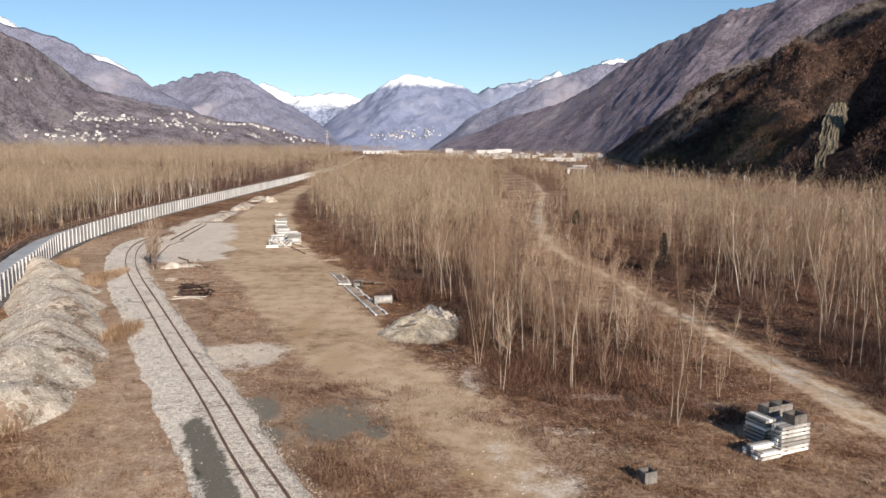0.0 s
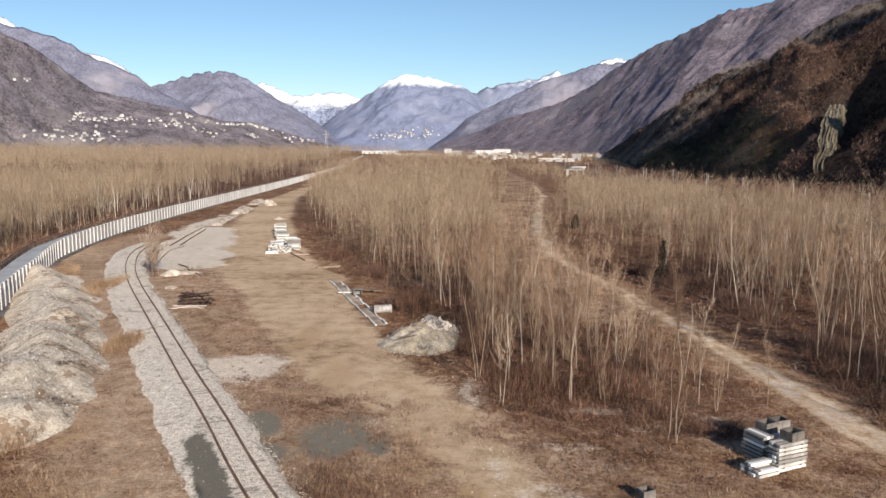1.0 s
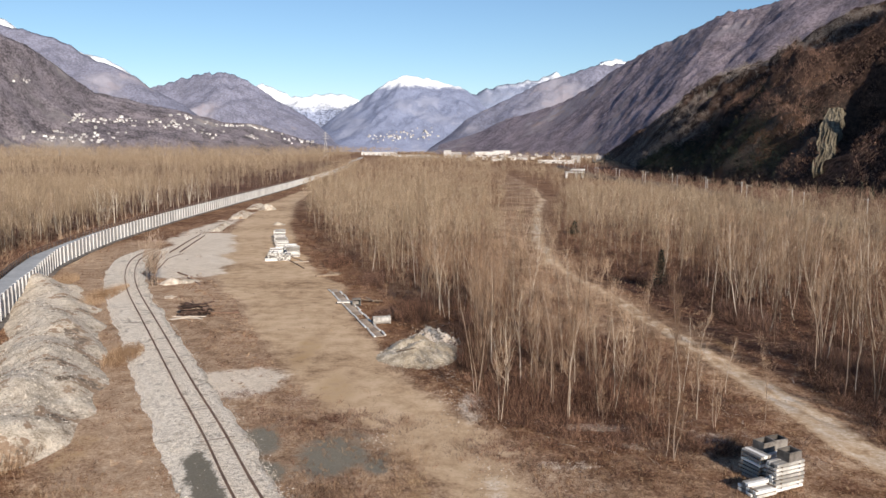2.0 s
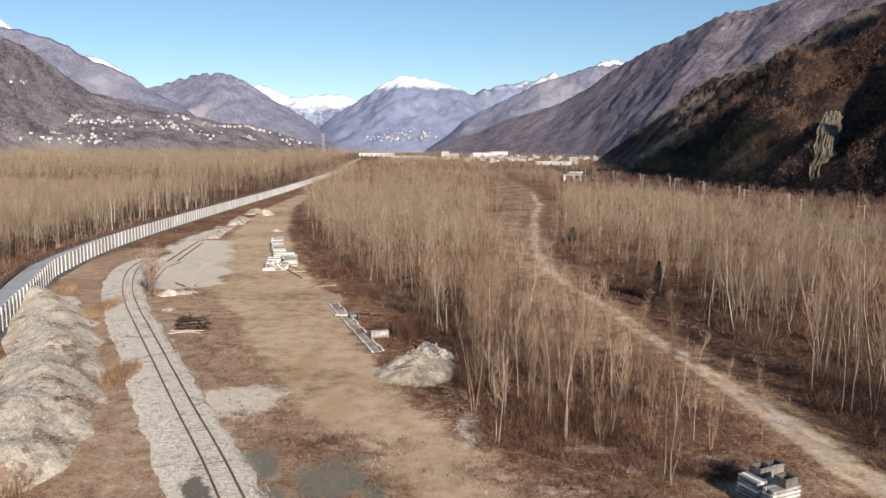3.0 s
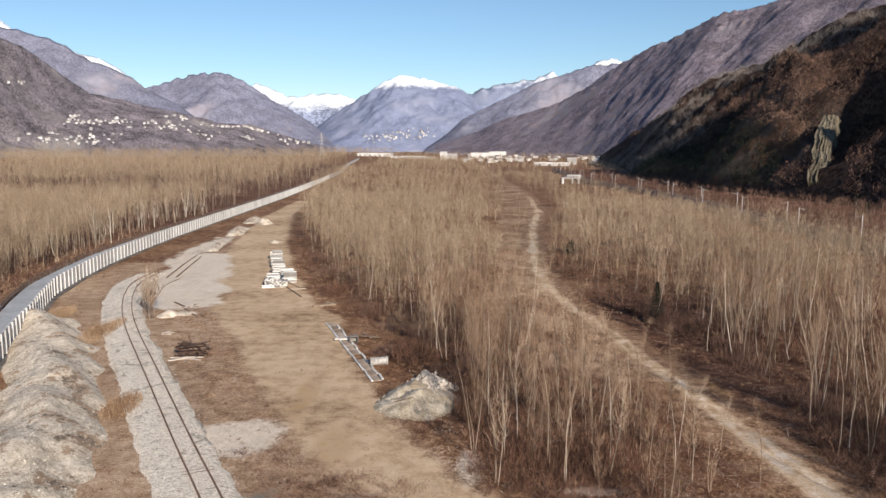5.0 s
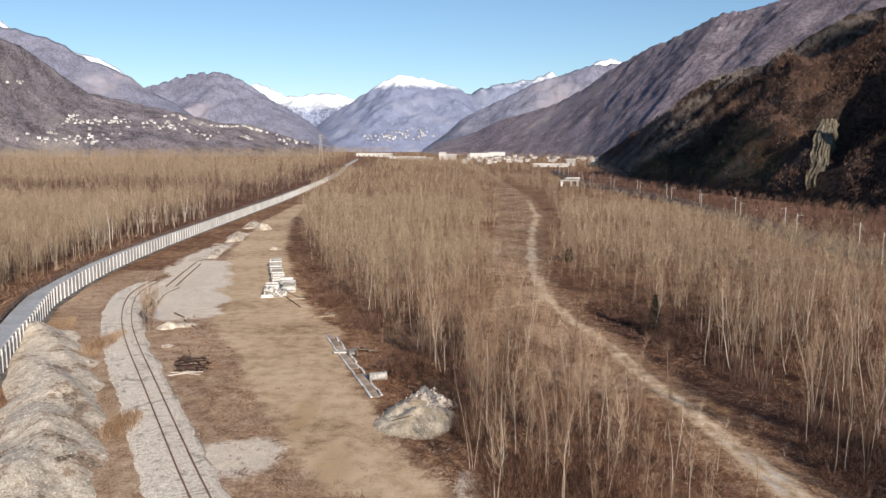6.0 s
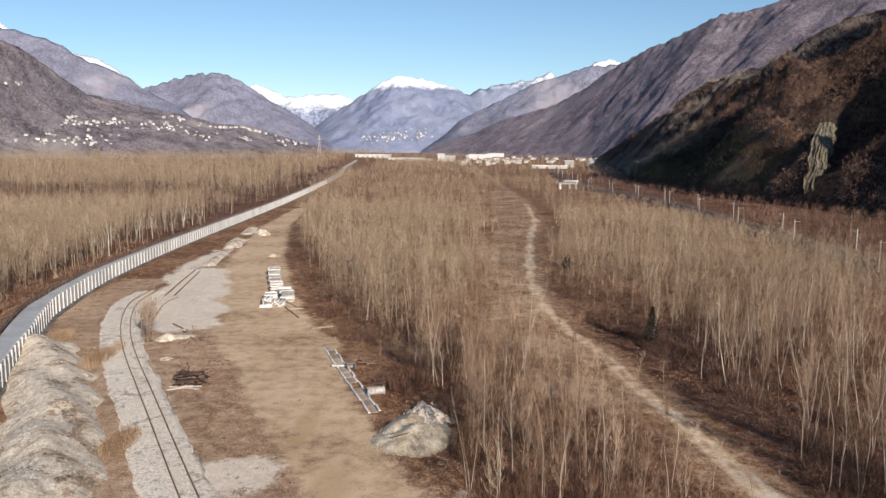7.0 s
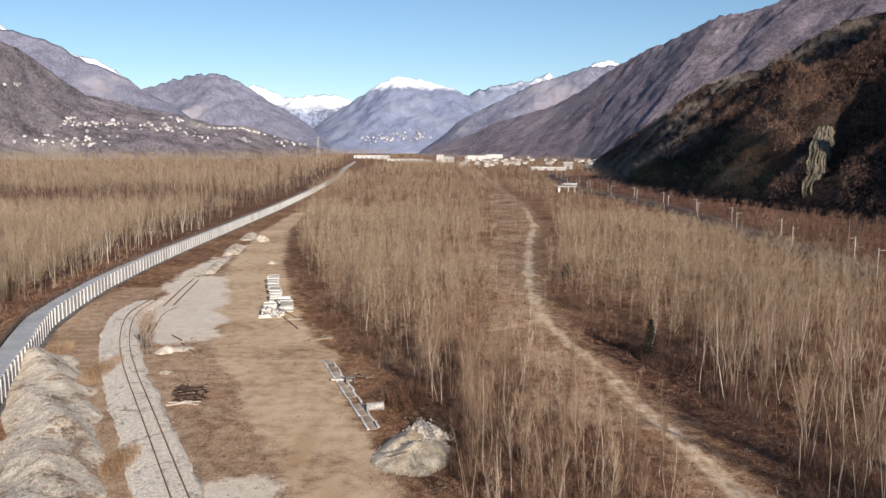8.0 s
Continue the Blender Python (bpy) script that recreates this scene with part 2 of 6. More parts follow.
M = dict(
    ground=ground_material(),
    ballast=noisy("ballast_stone", (0.27, 0.21, 0.155), (0.67, 0.565, 0.455), (0.95, 0.85, 0.725), 9.0, bump=0.9, dist=0.08),
    stones=noisy("loose_stone", (0.2, 0.16, 0.125), (0.48, 0.41, 0.34), (0.78, 0.69, 0.6), 3.0, bump=0, island=0.4),
    bed=ballast_material(),
    mound=spoil_material(),
    heap=noisy("olive_gravel", (0.19, 0.145, 0.1), (0.42, 0.345, 0.25), (0.72, 0.63, 0.5), 5.5, bump=0.9, dist=0.1),
    rust=noisy("rusty_steel", (0.07, 0.04, 0.028), (0.18, 0.105, 0.072), (0.3, 0.19, 0.135), 4.0, rough=0.7, spec=0.4),
    sleeper=noisy("worn_sleeper", (0.3, 0.24, 0.19), (0.43, 0.36, 0.3), (0.56, 0.49, 0.43), 5.0, per_object=0.3),
    concrete=noisy("white_concrete", (0.42, 0.39, 0.35), (0.66, 0.63, 0.58), (0.82, 0.79, 0.74), 2.0, bump=0.2, local=True, per_object=0.25),
    old_concrete=noisy("grey_concrete", (0.07, 0.06, 0.052), (0.165, 0.145, 0.13), (0.29, 0.265, 0.24), 2.0, bump=0.3, local=True, per_object=0.2),
    stacked=noisy("stacked_concrete", (0.26, 0.24, 0.22), (0.55, 0.52, 0.485), (0.8, 0.77, 0.73), 2.0, bump=0.2, local=True, per_object=0.8),
    rib=noisy("pale_concrete", (0.36, 0.35, 0.345), (0.5, 0.49, 0.48), (0.62, 0.61, 0.6), 1.1, bump=0.15),
    panel=noisy("wall_concrete", (0.38, 0.37, 0.365), (0.54, 0.53, 0.52), (0.68, 0.67, 0.655), 1.1, bump=0.15),
    asphalt=noisy("pale_asphalt", (0.3, 0.3, 0.3), (0.42, 0.42, 0.42), (0.5, 0.5, 0.5), 1.2, bump=0.15),
    wood=noisy("weathered_timber", (0.1, 0.065, 0.045), (0.2, 0.14, 0.1), (0.34, 0.27, 0.2), 3.0, per_object=0.4),
    birch=noisy("birch_bark", (0.2, 0.15, 0.108), (0.5, 0.41, 0.32), (0.78, 0.68, 0.56), 2.2, bump=0.2, per_object=0.3, stretch=(1, 1, 0.4)),
    pale_bark=noisy("pale_poplar_bark", (0.26, 0.215, 0.165), (0.52, 0.45, 0.365), (0.74, 0.67, 0.57), 1.2, bump=0.2, per_object=0.3, stretch=(1, 1, 0.4)),
    bark=noisy("grey_bark", (0.08, 0.052, 0.036), (0.21, 0.145, 0.103), (0.42, 0.32, 0.245), 2.2, bump=0.2, per_object=0.5, stretch=(1, 1, 0.4)),
    twig=noisy("bare_twigs", (0.08, 0.042, 0.025), (0.26, 0.163, 0.104), (0.46, 0.318, 0.212), 0.9, bump=0, per_object=0.35, island=0.2),
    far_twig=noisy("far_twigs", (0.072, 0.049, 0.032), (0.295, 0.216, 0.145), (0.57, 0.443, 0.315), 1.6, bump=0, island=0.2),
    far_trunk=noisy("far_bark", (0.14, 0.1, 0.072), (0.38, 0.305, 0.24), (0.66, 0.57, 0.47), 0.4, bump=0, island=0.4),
    brush=noisy("dark_brush", (0.035, 0.017, 0.012), (0.13, 0.064, 0.042), (0.34, 0.2, 0.135), 1.2, bump=0, island=0.4),
    hill_brush=noisy("hill_brush", (0.05, 0.026, 0.02), (0.165, 0.092, 0.066), (0.36, 0.225, 0.165), 0.05, bump=0, island=0.3),
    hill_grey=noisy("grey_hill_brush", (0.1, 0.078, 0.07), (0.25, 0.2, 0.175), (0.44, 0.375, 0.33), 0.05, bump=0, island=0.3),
    cliff=noisy("cliff_rock", (0.05, 0.041, 0.03), (0.155, 0.13, 0.093), (0.33, 0.283, 0.21), 0.55, bump=1.0, dist=1.2, stretch=(1, 1, 0.15)),
    scrap=noisy("dark_scrap", (0.025, 0.016, 0.013), (0.075, 0.045, 0.035), (0.17, 0.115, 0.09), 3.0, per_object=0.5, local=True),
    infill=noisy("dusty_slab", (0.24, 0.175, 0.125), (0.36, 0.275, 0.205), (0.5, 0.4, 0.315), 3.0, bump=0.2, local=True, per_object=0.3),
    straw=noisy("dry_grass", (0.14, 0.08, 0.045), (0.3, 0.19, 0.112), (0.52, 0.37, 0.245), 1.1, bump=0, island=0.4),
    fir=noisy("dark_needles", (0.01, 0.013, 0.009), (0.022, 0.028, 0.018), (0.045, 0.05, 0.034), 2.0, bump=0),
    white_wall=noisy("white_plaster", (0.42, 0.41, 0.4), (0.6, 0.59, 0.58), (0.8, 0.79, 0.77), 0.3, bump=0, per_object=0.5),
    hall=noisy("hall_cladding", (0.3, 0.29, 0.28), (0.45, 0.43, 0.42), (0.62, 0.6, 0.58), 0.1, bump=0, per_object=0.6),
    roof=noisy("roof_tiles", (0.2, 0.16, 0.14), (0.33, 0.28, 0.255), (0.47, 0.42, 0.39), 0.4, bump=0, per_object=0.7),
    mast=noisy("galvanised_steel", (0.35, 0.33, 0.31), (0.5, 0.48, 0.46), (0.62, 0.6, 0.58), 2.0, rough=0.6, bump=0),
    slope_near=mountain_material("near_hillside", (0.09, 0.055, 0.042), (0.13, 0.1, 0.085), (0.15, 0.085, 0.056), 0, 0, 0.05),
    # These two middle slopes have thin violet-grey haze mixed into their colours.
    slope_haze_mid=mountain_material("hazed_mid_hillside", (0.225, 0.185, 0.21), (0.34, 0.305, 0.33), (0.31, 0.245, 0.24), 0, 0, 0.02, 0.8),
    slope_haze_left=mountain_material("hazed_village_hillside", (0.215, 0.185, 0.2), (0.3, 0.27, 0.275), (0.35, 0.305, 0.285), 0, 0, 0.022),
    # Blue of distant haze is put into the base colours from here on.
    slope_haze_far=mountain_material("hazed_far_hillside", (0.195, 0.195, 0.255), (0.32, 0.305, 0.355), (0.29, 0.265, 0.305), 0, 0, 0.014, 0.5),
    slope_haze_blue=mountain_material("haze_blue_hillside", (0.21, 0.235, 0.335), (0.28, 0.3, 0.4), (0.275, 0.295, 0.39), 344, 22, 0.02, 0.35),
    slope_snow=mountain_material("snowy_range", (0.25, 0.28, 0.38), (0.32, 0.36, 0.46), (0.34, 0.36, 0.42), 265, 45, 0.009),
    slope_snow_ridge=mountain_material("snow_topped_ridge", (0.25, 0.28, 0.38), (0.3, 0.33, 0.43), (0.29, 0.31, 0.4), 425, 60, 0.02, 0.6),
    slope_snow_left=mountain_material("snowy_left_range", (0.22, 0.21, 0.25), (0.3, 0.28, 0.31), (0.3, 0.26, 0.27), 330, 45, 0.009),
)


# ---- mesh helpers ----
def link_mesh(name, verts, faces, mats, parent=None, indices=None, smooth=False, label=""):
    me = bpy.data.meshes.new(name)
    me.from_pydata(verts, [], faces)
    for mt in (mats if isinstance(mats, (list, tuple)) else [mats]):
        me.materials.append(mt)
    if indices is not None:
        me.polygons.foreach_set("material_index", np.asarray(indices, dtype=np.int32))
    if smooth:
        me.polygons.foreach_set("use_smooth", np.ones(len(faces), dtype=bool))
    me.update()
    ob = new(name, me)
    if parent:
        ob.parent = parent
    if label:
        tagged(ob, label)
    return ob


def part(name, bm, mat, parent, label=""):
    me = bpy.data.meshes.new(name)
    bm.to_mesh(me)
    bm.free()
    me.materials.append(mat)
    ob = new(name, me)
    ob.parent = parent
    if label:
        tagged(ob, label)
    return ob


def same_part(name, me, parent, m):
    ob = new(name, me)
    ob.parent = parent
    ob.matrix_local = m
    return ob


def box_bm(sx, sy, sz, bevel=0.02, at=(0, 0, 0)):
    """A bevelled block that stands on at."""
    bm = bmesh.new()
    bmesh.ops.create_cube(bm, size=1, matrix=Matrix.Translation((at[0], at[1], at[2] + sz / 2)) @ Matrix.Diagonal((sx, sy, sz, 1)))
    if bevel:
        bmesh.ops.bevel(bm, geom=bm.edges[:], offset=bevel, segments=1, affect="EDGES")
    return bm


def mesh_of(name, bm, mat):
    me = bpy.data.meshes.new(name)
    bm.to_mesh(me)
    bm.free()
    me.materials.append(mat)
    return me


def thing(name, label, category, m=None, group="", kind=""):
    ob = tagged(new(name), label, category, group, kind)
    if m is not None:
        ob.matrix_world = m
    return ob


def along(points, step_m):
    """Points at even steps on a smooth curve through points (x, y), with headings."""
    p = np.array(points, float)
    d = np.r_[0, np.cumsum(np.hypot(*np.diff(p, axis=0).T))]
    fine = np.linspace(0, d[-1], 2000)
    c = np.c_[np.interp(fine, d, p[:, 0]), np.interp(fine, d, p[:, 1])]
    k = max(3, int(2000 * 9 / max(d[-1], 20))) | 1
    pad = np.r_[np.repeat(c[:1], k // 2, 0) + (c[0] - c[1]) * np.arange(k // 2, 0, -1)[:, None], c, np.repeat(c[-1:], k // 2, 0) + (c[-1] - c[-2]) * np.arange(1, k // 2 + 1)[:, None]]
    c = np.c_[np.convolve(pad[:, 0], np.ones(k) / k, "valid"), np.convolve(pad[:, 1], np.ones(k) / k, "valid")]
    d = np.r_[0, np.cumsum(np.hypot(*np.diff(c, axis=0).T))]
    s = np.arange(0, d[-1], step_m)
    x, y = np.interp(s, d, c[:, 0]), np.interp(s, d, c[:, 1])
    h = np.arctan2(np.gradient(y), np.gradient(x))
    return x, y, h


def far_from(x, y, points):
    """Distance of places from a polyline."""
    p = np.array(points, float)
    best = np.full(np.shape(x), 1e9)
    for a, b in zip(p[:-1], p[1:]):
        ab = b - a
        t = np.clip(((x - a[0]) * ab[0] + (y - a[1]) * ab[1]) / (ab @ ab), 0, 1)
        best = np.minimum(best, np.hypot(x - a[0] - t * ab[0], y - a[1] - t * ab[1]))
    return best


def wobble(x, y, s, seed=0.0):
    """Cheap smooth noise in -1..1 for arrays."""
    return (np.sin(x * s * 1.3 + 1.7 * np.sin(y * s * 0.9 + seed) + seed) + np.sin(y * s * 1.7 + 2.1 * np.sin(x * s * 0.7 - seed)) + np.sin((x + y) * s * 2.9 + seed * 3)) / 3


# ---- plan ----
TRACK = [(-3.4, 27.4), (-9.9, 40), (-13.4, 46.3), (-15.9, 51.5), (-19.0, 57.5), (-23.1, 65.1), (-28.2, 74.9), (-33.5, 85.1), (-38.5, 94.7), (-44.7, 106.5), (-49.5, 116.2), (-53.3, 124.7), (-57.2, 134.6), (-60.6, 145.4), (-61.5, 152), (-61.6, 160)]
WALL = [(-43, 58), (-51, 79), (-57.6, 97.8), (-60.2, 105), (-62.6, 112.7), (-66.1, 121.8), (-71.0, 136.2), (-74.4, 154.5), (-76.9, 171.6), (-78.8, 194), (-80.3, 219), (-81.2, 245), (-82.3, 283), (-83.4, 330), (-85.2, 397), (-90, 500), (-97, 620), (-108, 790), (-143, 1114), (-183, 1588)]
YARD = [(4.5, 30), (4, 42), (0.5, 52), (-8, 66), (-16.5, 88), (-24, 112), (-33, 132), (-41, 160), (-52, 210), (-65, 290), (-72, 380)]
PATH_R = [(34, 38), (30.4, 51.8), (29.6, 53.9), (29.6, 60), (28.6, 68.8), (27.2, 80.5), (25, 98.7), (23.2, 115.5), (21.0, 128), (19.3, 147.4), (20, 175), (22.5, 202.8), (29, 262), (37.7, 322), (44, 420)]
PAD = [(-46, 131), (-52, 152), (-59.5, 184)]
FORK = [(19.8, 149), (17.5, 142.5), (14, 139.5), (9, 136)]
RAILWAY = [(112, 190), (114, 226), (115.5, 260), (118, 314), (122, 400), (116, 500), (108, 571), (112, 707), (125, 900)]
HILL_FOOT = [(235, -250), (215, 0), (205, 150), (196, 260), (187, 354), (160, 512), (154, 660), (205, 900), (265, 1250), (300, 1500), (360, 1900)]


def mid_edge(y):
    return np.interp(y, [40, 52, 59, 66, 74, 92, 99, 118, 144, 200, 290, 400, 490, 580, 740, 760, 900], [30, 14, 3.5, 1.5, 2.5, -1.0, -5.5, -14, -25, -38.5, -55, -71, -87, -94, -103, -86, -92])


def path_x(y):
    return np.interp(y, [p[1] for p in PATH_R], [p[0] for p in PATH_R])


def wall_x(y):
    return np.interp(y, [p[1] for p in WALL], [p[0] for p in WALL])


def right_edge(y):
    return np.interp(y, [40, 63, 77, 92, 103, 120, 130, 150, 200, 260, 330, 420, 600], [33, 33.5, 36, 36, 34.5, 31, 27.5, 24.5, 26, 40, 46, 52, 40])


def left_edge(y):
    return np.interp(y, [60, 110, 155, 168, 195, 315, 443, 700, 1100, 1600], [-72, -80, -86, -87.5, -90, -94.5, -98.5, -114, -154, -198])


def ground_z(x, y):
    near = np.clip(1 - y / 420, 0, 1)
    z = (0.16 * wobble(x, y, 0.13, 1) + 0.07 * wobble(x, y, 0.55, 2) + 0.03 * wobble(x, y, 1.9, 5)) * near
    flat = np.minimum(far_from(x, y, YARD) / 9, far_from(x, y, TRACK) / 5)
    return z * np.clip(flat, 0.15, 1)


# ---- ground ----
def spaced(lo, hi, fine_lo, fine_hi, fine, grow):
    mid_part = list(np.arange(fine_lo, fine_hi, fine))
    up, s = [fine_hi], fine
    while up[-1] < hi:
        s *= grow
        up.append(up[-1] + s)
    down, s = [fine_lo], fine
    while down[-1] > lo:
        s *= grow
        down.append(down[-1] - s)
    return np.array(sorted(set(down[1:] + mid_part + up)))


def make_ground():
    gx = spaced(-4990, 4990, -75, 45, 0.6, 1.09)
    gy = spaced(-1500, 5200, 30, 150, 0.7, 1.04)
    X, Y = np.meshgrid(gx, gy)
    Z = ground_z(X, Y)
    nx, ny = len(gx), len(gy)
    idx = np.arange(nx * ny).reshape(ny, nx)
    faces = np.stack([idx[:-1, :-1], idx[:-1, 1:], idx[1:, 1:], idx[1:, :-1]], -1).reshape(-1, 4)
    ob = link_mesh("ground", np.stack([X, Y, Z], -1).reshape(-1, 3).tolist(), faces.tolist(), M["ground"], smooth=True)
    w = wobble(X, Y, 0.2, 3)

    def band(d, half, soft):
        return np.clip((half + soft - d) / (2 * soft), 0, 1)

    yard_half = np.interp(Y, [30, 45, 60, 90, 120, 150, 200, 300, 380], [2.4, 2.6, 4.2, 6, 8.5, 9.0, 7.5, 5, 3])
    road = band(far_from(X, Y, YARD) + 0.8 * w, yard_half, 1.6)
    off = far_from(X, Y, PATH_R)
    path = band(off + np.interp(Y, [100, 170], [0.2, 0.9]) * w, np.interp(Y, [30, 50, 70, 100, 130, 170, 420], [3.0, 1.9, 1.25, 1.05, 0.95, 1.3, 1.3]), 0.5)
    path *= np.interp(Y, [100, 150, 200, 420], [1.0, 1.0, 1.0, 0.8]) - 0.5 * np.clip(wobble(X, Y, 0.11, 9), 0, 1) * (Y > 150) - 0.5 * band(off, 0.2, 0.25) * (Y > 52) * (Y < 120)
    path = np.maximum(path, band(far_from(X, Y, FORK), 1.1, 0.7) * 0.85)
    rut = band(np.abs(off - 0.75), 0.3, 0.3)
    spots = [(-19.5, 69.0, 3.6, 4.2), (5.6, 42.5, 3.2, 3.0), (3.0, 47, 1.0, 4.0), (8.3, 50.6, 2.6, 0.9), (20, 55, 2.2, 3.0), (-65, 205, 3.4, 25), (1.8, 62, 1.5, 3.6), (11.5, 58, 3.2, 0.9), (13.5, 54.2, 1.6, 0.7), (-66, 240, 1.8, 14)]
    gravel = np.zeros_like(X)
    for cx, cy, rx, ry in spots:
        d = np.hypot((X - cx) / rx, (Y - cy) / ry) + 0.22 * w
        gravel = np.maximum(gravel, np.clip(1.55 - d, 0, 1) * (1.1 if cx == -19.5 else 0.74 if cy > 100 else 0.6 if cy > 56 else 0.47))
    path = np.maximum(path, rut * np.clip(path * 2, 0, 1) * np.interp(Y, [45, 120, 140], [1.0, 0.9, 0.0]))
    gravel = np.maximum(gravel, path * np.interp(Y, [40, 60, 110, 140, 180, 420], [0.42, 0.5, 0.46, 0.4, 0.5, 0.45]))
    gravel = np.maximum(gravel, 1.2 * band(far_from(X, Y, PAD) + 1.6 * w, np.interp(Y, [120, 140, 190], [4.5, 6.5, 6.5]), 3.2))
    grit = np.zeros_like(X)
    for cx, cy, rx, ry in [(-8.1, 52.0, 3.0, 4.6), (-14.2, 53, 1.7, 5.5), (-12.4, 48.5, 1.6, 3.0), (-5.0, 50.5, 1.0, 2.6)]:
        d = np.hypot((X - cx) / rx, (Y - cy) / ry) + 0.25 * wobble(X, Y, 0.5, 7)
        grit = np.maximum(grit, np.clip(1.5 - d, 0, 1) * 0.72)
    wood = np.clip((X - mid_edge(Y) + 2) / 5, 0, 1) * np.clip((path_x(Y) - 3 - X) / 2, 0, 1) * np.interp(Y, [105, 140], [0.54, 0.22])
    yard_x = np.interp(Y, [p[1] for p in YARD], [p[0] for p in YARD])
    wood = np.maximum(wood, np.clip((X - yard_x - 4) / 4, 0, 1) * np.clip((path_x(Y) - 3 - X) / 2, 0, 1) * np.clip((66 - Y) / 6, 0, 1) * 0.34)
    # Full weight right of the path, so the leaf floor also carries tree shade.
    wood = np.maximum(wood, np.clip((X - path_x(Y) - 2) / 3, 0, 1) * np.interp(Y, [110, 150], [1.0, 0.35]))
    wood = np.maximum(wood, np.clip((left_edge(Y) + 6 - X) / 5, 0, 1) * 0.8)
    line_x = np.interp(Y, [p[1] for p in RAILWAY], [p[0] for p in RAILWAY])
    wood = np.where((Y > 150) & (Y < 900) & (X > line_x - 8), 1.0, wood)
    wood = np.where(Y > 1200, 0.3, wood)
    ochre = np.zeros_like(X)
    for cx, cy, rx, ry in [(-10.5, 66, 2.6, 7), (-2.0, 46.5, 1.3, 3.4), (1.2, 43, 1.6, 2.6), (-15.5, 80, 1.6, 8), (-25, 41, 3.0, 3.0), (-27, 52, 1.6, 5.0), (33.5, 66, 1.5, 4.0), (34, 56, 1.4, 3.0), (30.5, 84, 1.0, 4.0)]:
        d = np.hypot((X - cx) / rx, (Y - cy) / ry) + 0.2 * w
        ochre = np.maximum(ochre, np.clip(1.5 - d, 0, 1) * 0.42)
    track_x = np.interp(Y, [p[1] for p in TRACK], [p[0] for p in TRACK])
    thin = np.clip((X - track_x) / 3, 0, 1) * np.clip((mid_edge(Y) + 3 - X) / 4, 0, 1) * np.clip((Y - 34) / 12, 0, 1) * 0.72
    thin *= np.clip((yard_x + 9 - X) / 4, 0, 1)
    thin = np.maximum(thin, np.clip(1.35 - np.abs(X - track_x + 8) / 6, 0, 1) * 0.95 * (Y < 175))
    thin = np.maximum(thin, np.clip(1.3 - np.abs(X - path_x(Y)) / 5, 0, 1) * 0.5)
    bay = np.interp(Y, [80, 95, 135, 160, 200, 300, 430, 540, 580], [4, 17, 15, 11, 13, 17, 21, 16, 0])
    thin = np.maximum(thin, np.clip((X - path_x(Y) + bay) / 4, 0, 1) * np.clip((path_x(Y) + 4 - X) / 3, 0, 1) * (bay > 0.1) * (Y > 80) * (0.5 + 0.35 * wobble(X, Y, 0.12, 6)))
    thin = np.maximum(thin, np.clip((X - yard_x - 2) / 4, 0, 1) * np.clip((path_x(Y) + 3 - X) / 2, 0, 1) * np.clip((60 - Y) / 8, 0, 1) * (0.46 + 0.3 * wobble(X, Y, 0.35, 4)))
    one = np.ones_like(X)
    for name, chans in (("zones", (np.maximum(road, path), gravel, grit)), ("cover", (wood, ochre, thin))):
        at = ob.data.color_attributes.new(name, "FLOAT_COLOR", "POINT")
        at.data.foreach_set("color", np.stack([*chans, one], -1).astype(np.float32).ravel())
    return tagged(ob, "dry brown grass, bare earth and gravel of a wide valley floor", "ground", kind="structure")


ground = make_ground()


# ---- mountains ----
def fbm(x, y, z, octaves=5):
    return noise.fractal(Vector((x, y, z)), 0.9, 2.1, octaves)


def mountain(name, crest, foot, mat, label, nu=110, nv=44, rough=0.16, size=420.0, bulge=1.0, jag=0.02):
    """A range between its crest line and its foot line, with gullies and spurs, and a short back slope."""
    c, f = np.array(crest, float), np.array(foot, float)
    dc = np.linspace(0, 1, len(c)) if len(c) == len(f) else np.r_[0, np.cumsum(np.hypot(*np.diff(c[:, :2], axis=0).T))]
    df = dc if len(c) == len(f) else np.r_[0, np.cumsum(np.hypot(*np.diff(f[:, :2], axis=0).T))]
    us = np.linspace(0, 1, nu)
    C = np.stack([np.interp(us, dc / dc[-1], c[:, k]) for k in range(3)], -1)
    F = np.stack([np.interp(us, df / df[-1], f[:, k]) for k in range(3)], -1)
    verts, faces = [], []
    for i in range(nu):
        for j in range(nv + 4):
            v = j / nv
            if v <= 1:
                p = F[i] * (1 - v) + C[i] * v
                z = F[i][2] + (C[i][2] - F[i][2]) * v ** bulge
            else:
                p = C[i] + (C[i] - F[i]) * (v - 1) * 1.2
                z = C[i][2] * (1 - (v - 1) * 2.5)
            amp = C[i][2] * rough * (4 * min(v, 1) * (1 - min(v, 1)) * 0.85 + (0.15 if v > 0.6 else 0))
            q = fbm(p[0] / size, p[1] / size, 0.3, 7)
            ridge = 1 - abs(fbm(p[0] / size * 1.6 + 7, p[1] / size * 1.6, 1.7, 6)) * 2
            z += amp * (q + 0.6 * ridge - 0.3)
            if 0.85 < v < 1.1:
                z += C[i][2] * jag * fbm(p[0] / size * 6, p[1] / size * 6, 4.0, 5)
            verts.append((p[0], p[1], z if v > 0.02 else F[i][2] - 5))
    n = nv + 4
    for i in range(nu - 1):
        for j in range(n - 1):
            faces.append((i * n + j, (i + 1) * n + j, (i + 1) * n + j + 1, i * n + j + 1))
    ob = link_mesh(name, verts, faces, mat, smooth=True)
    tagged(ob, label, "mountain", kind="structure")
    return np.array(verts).reshape(nu, n, 3)


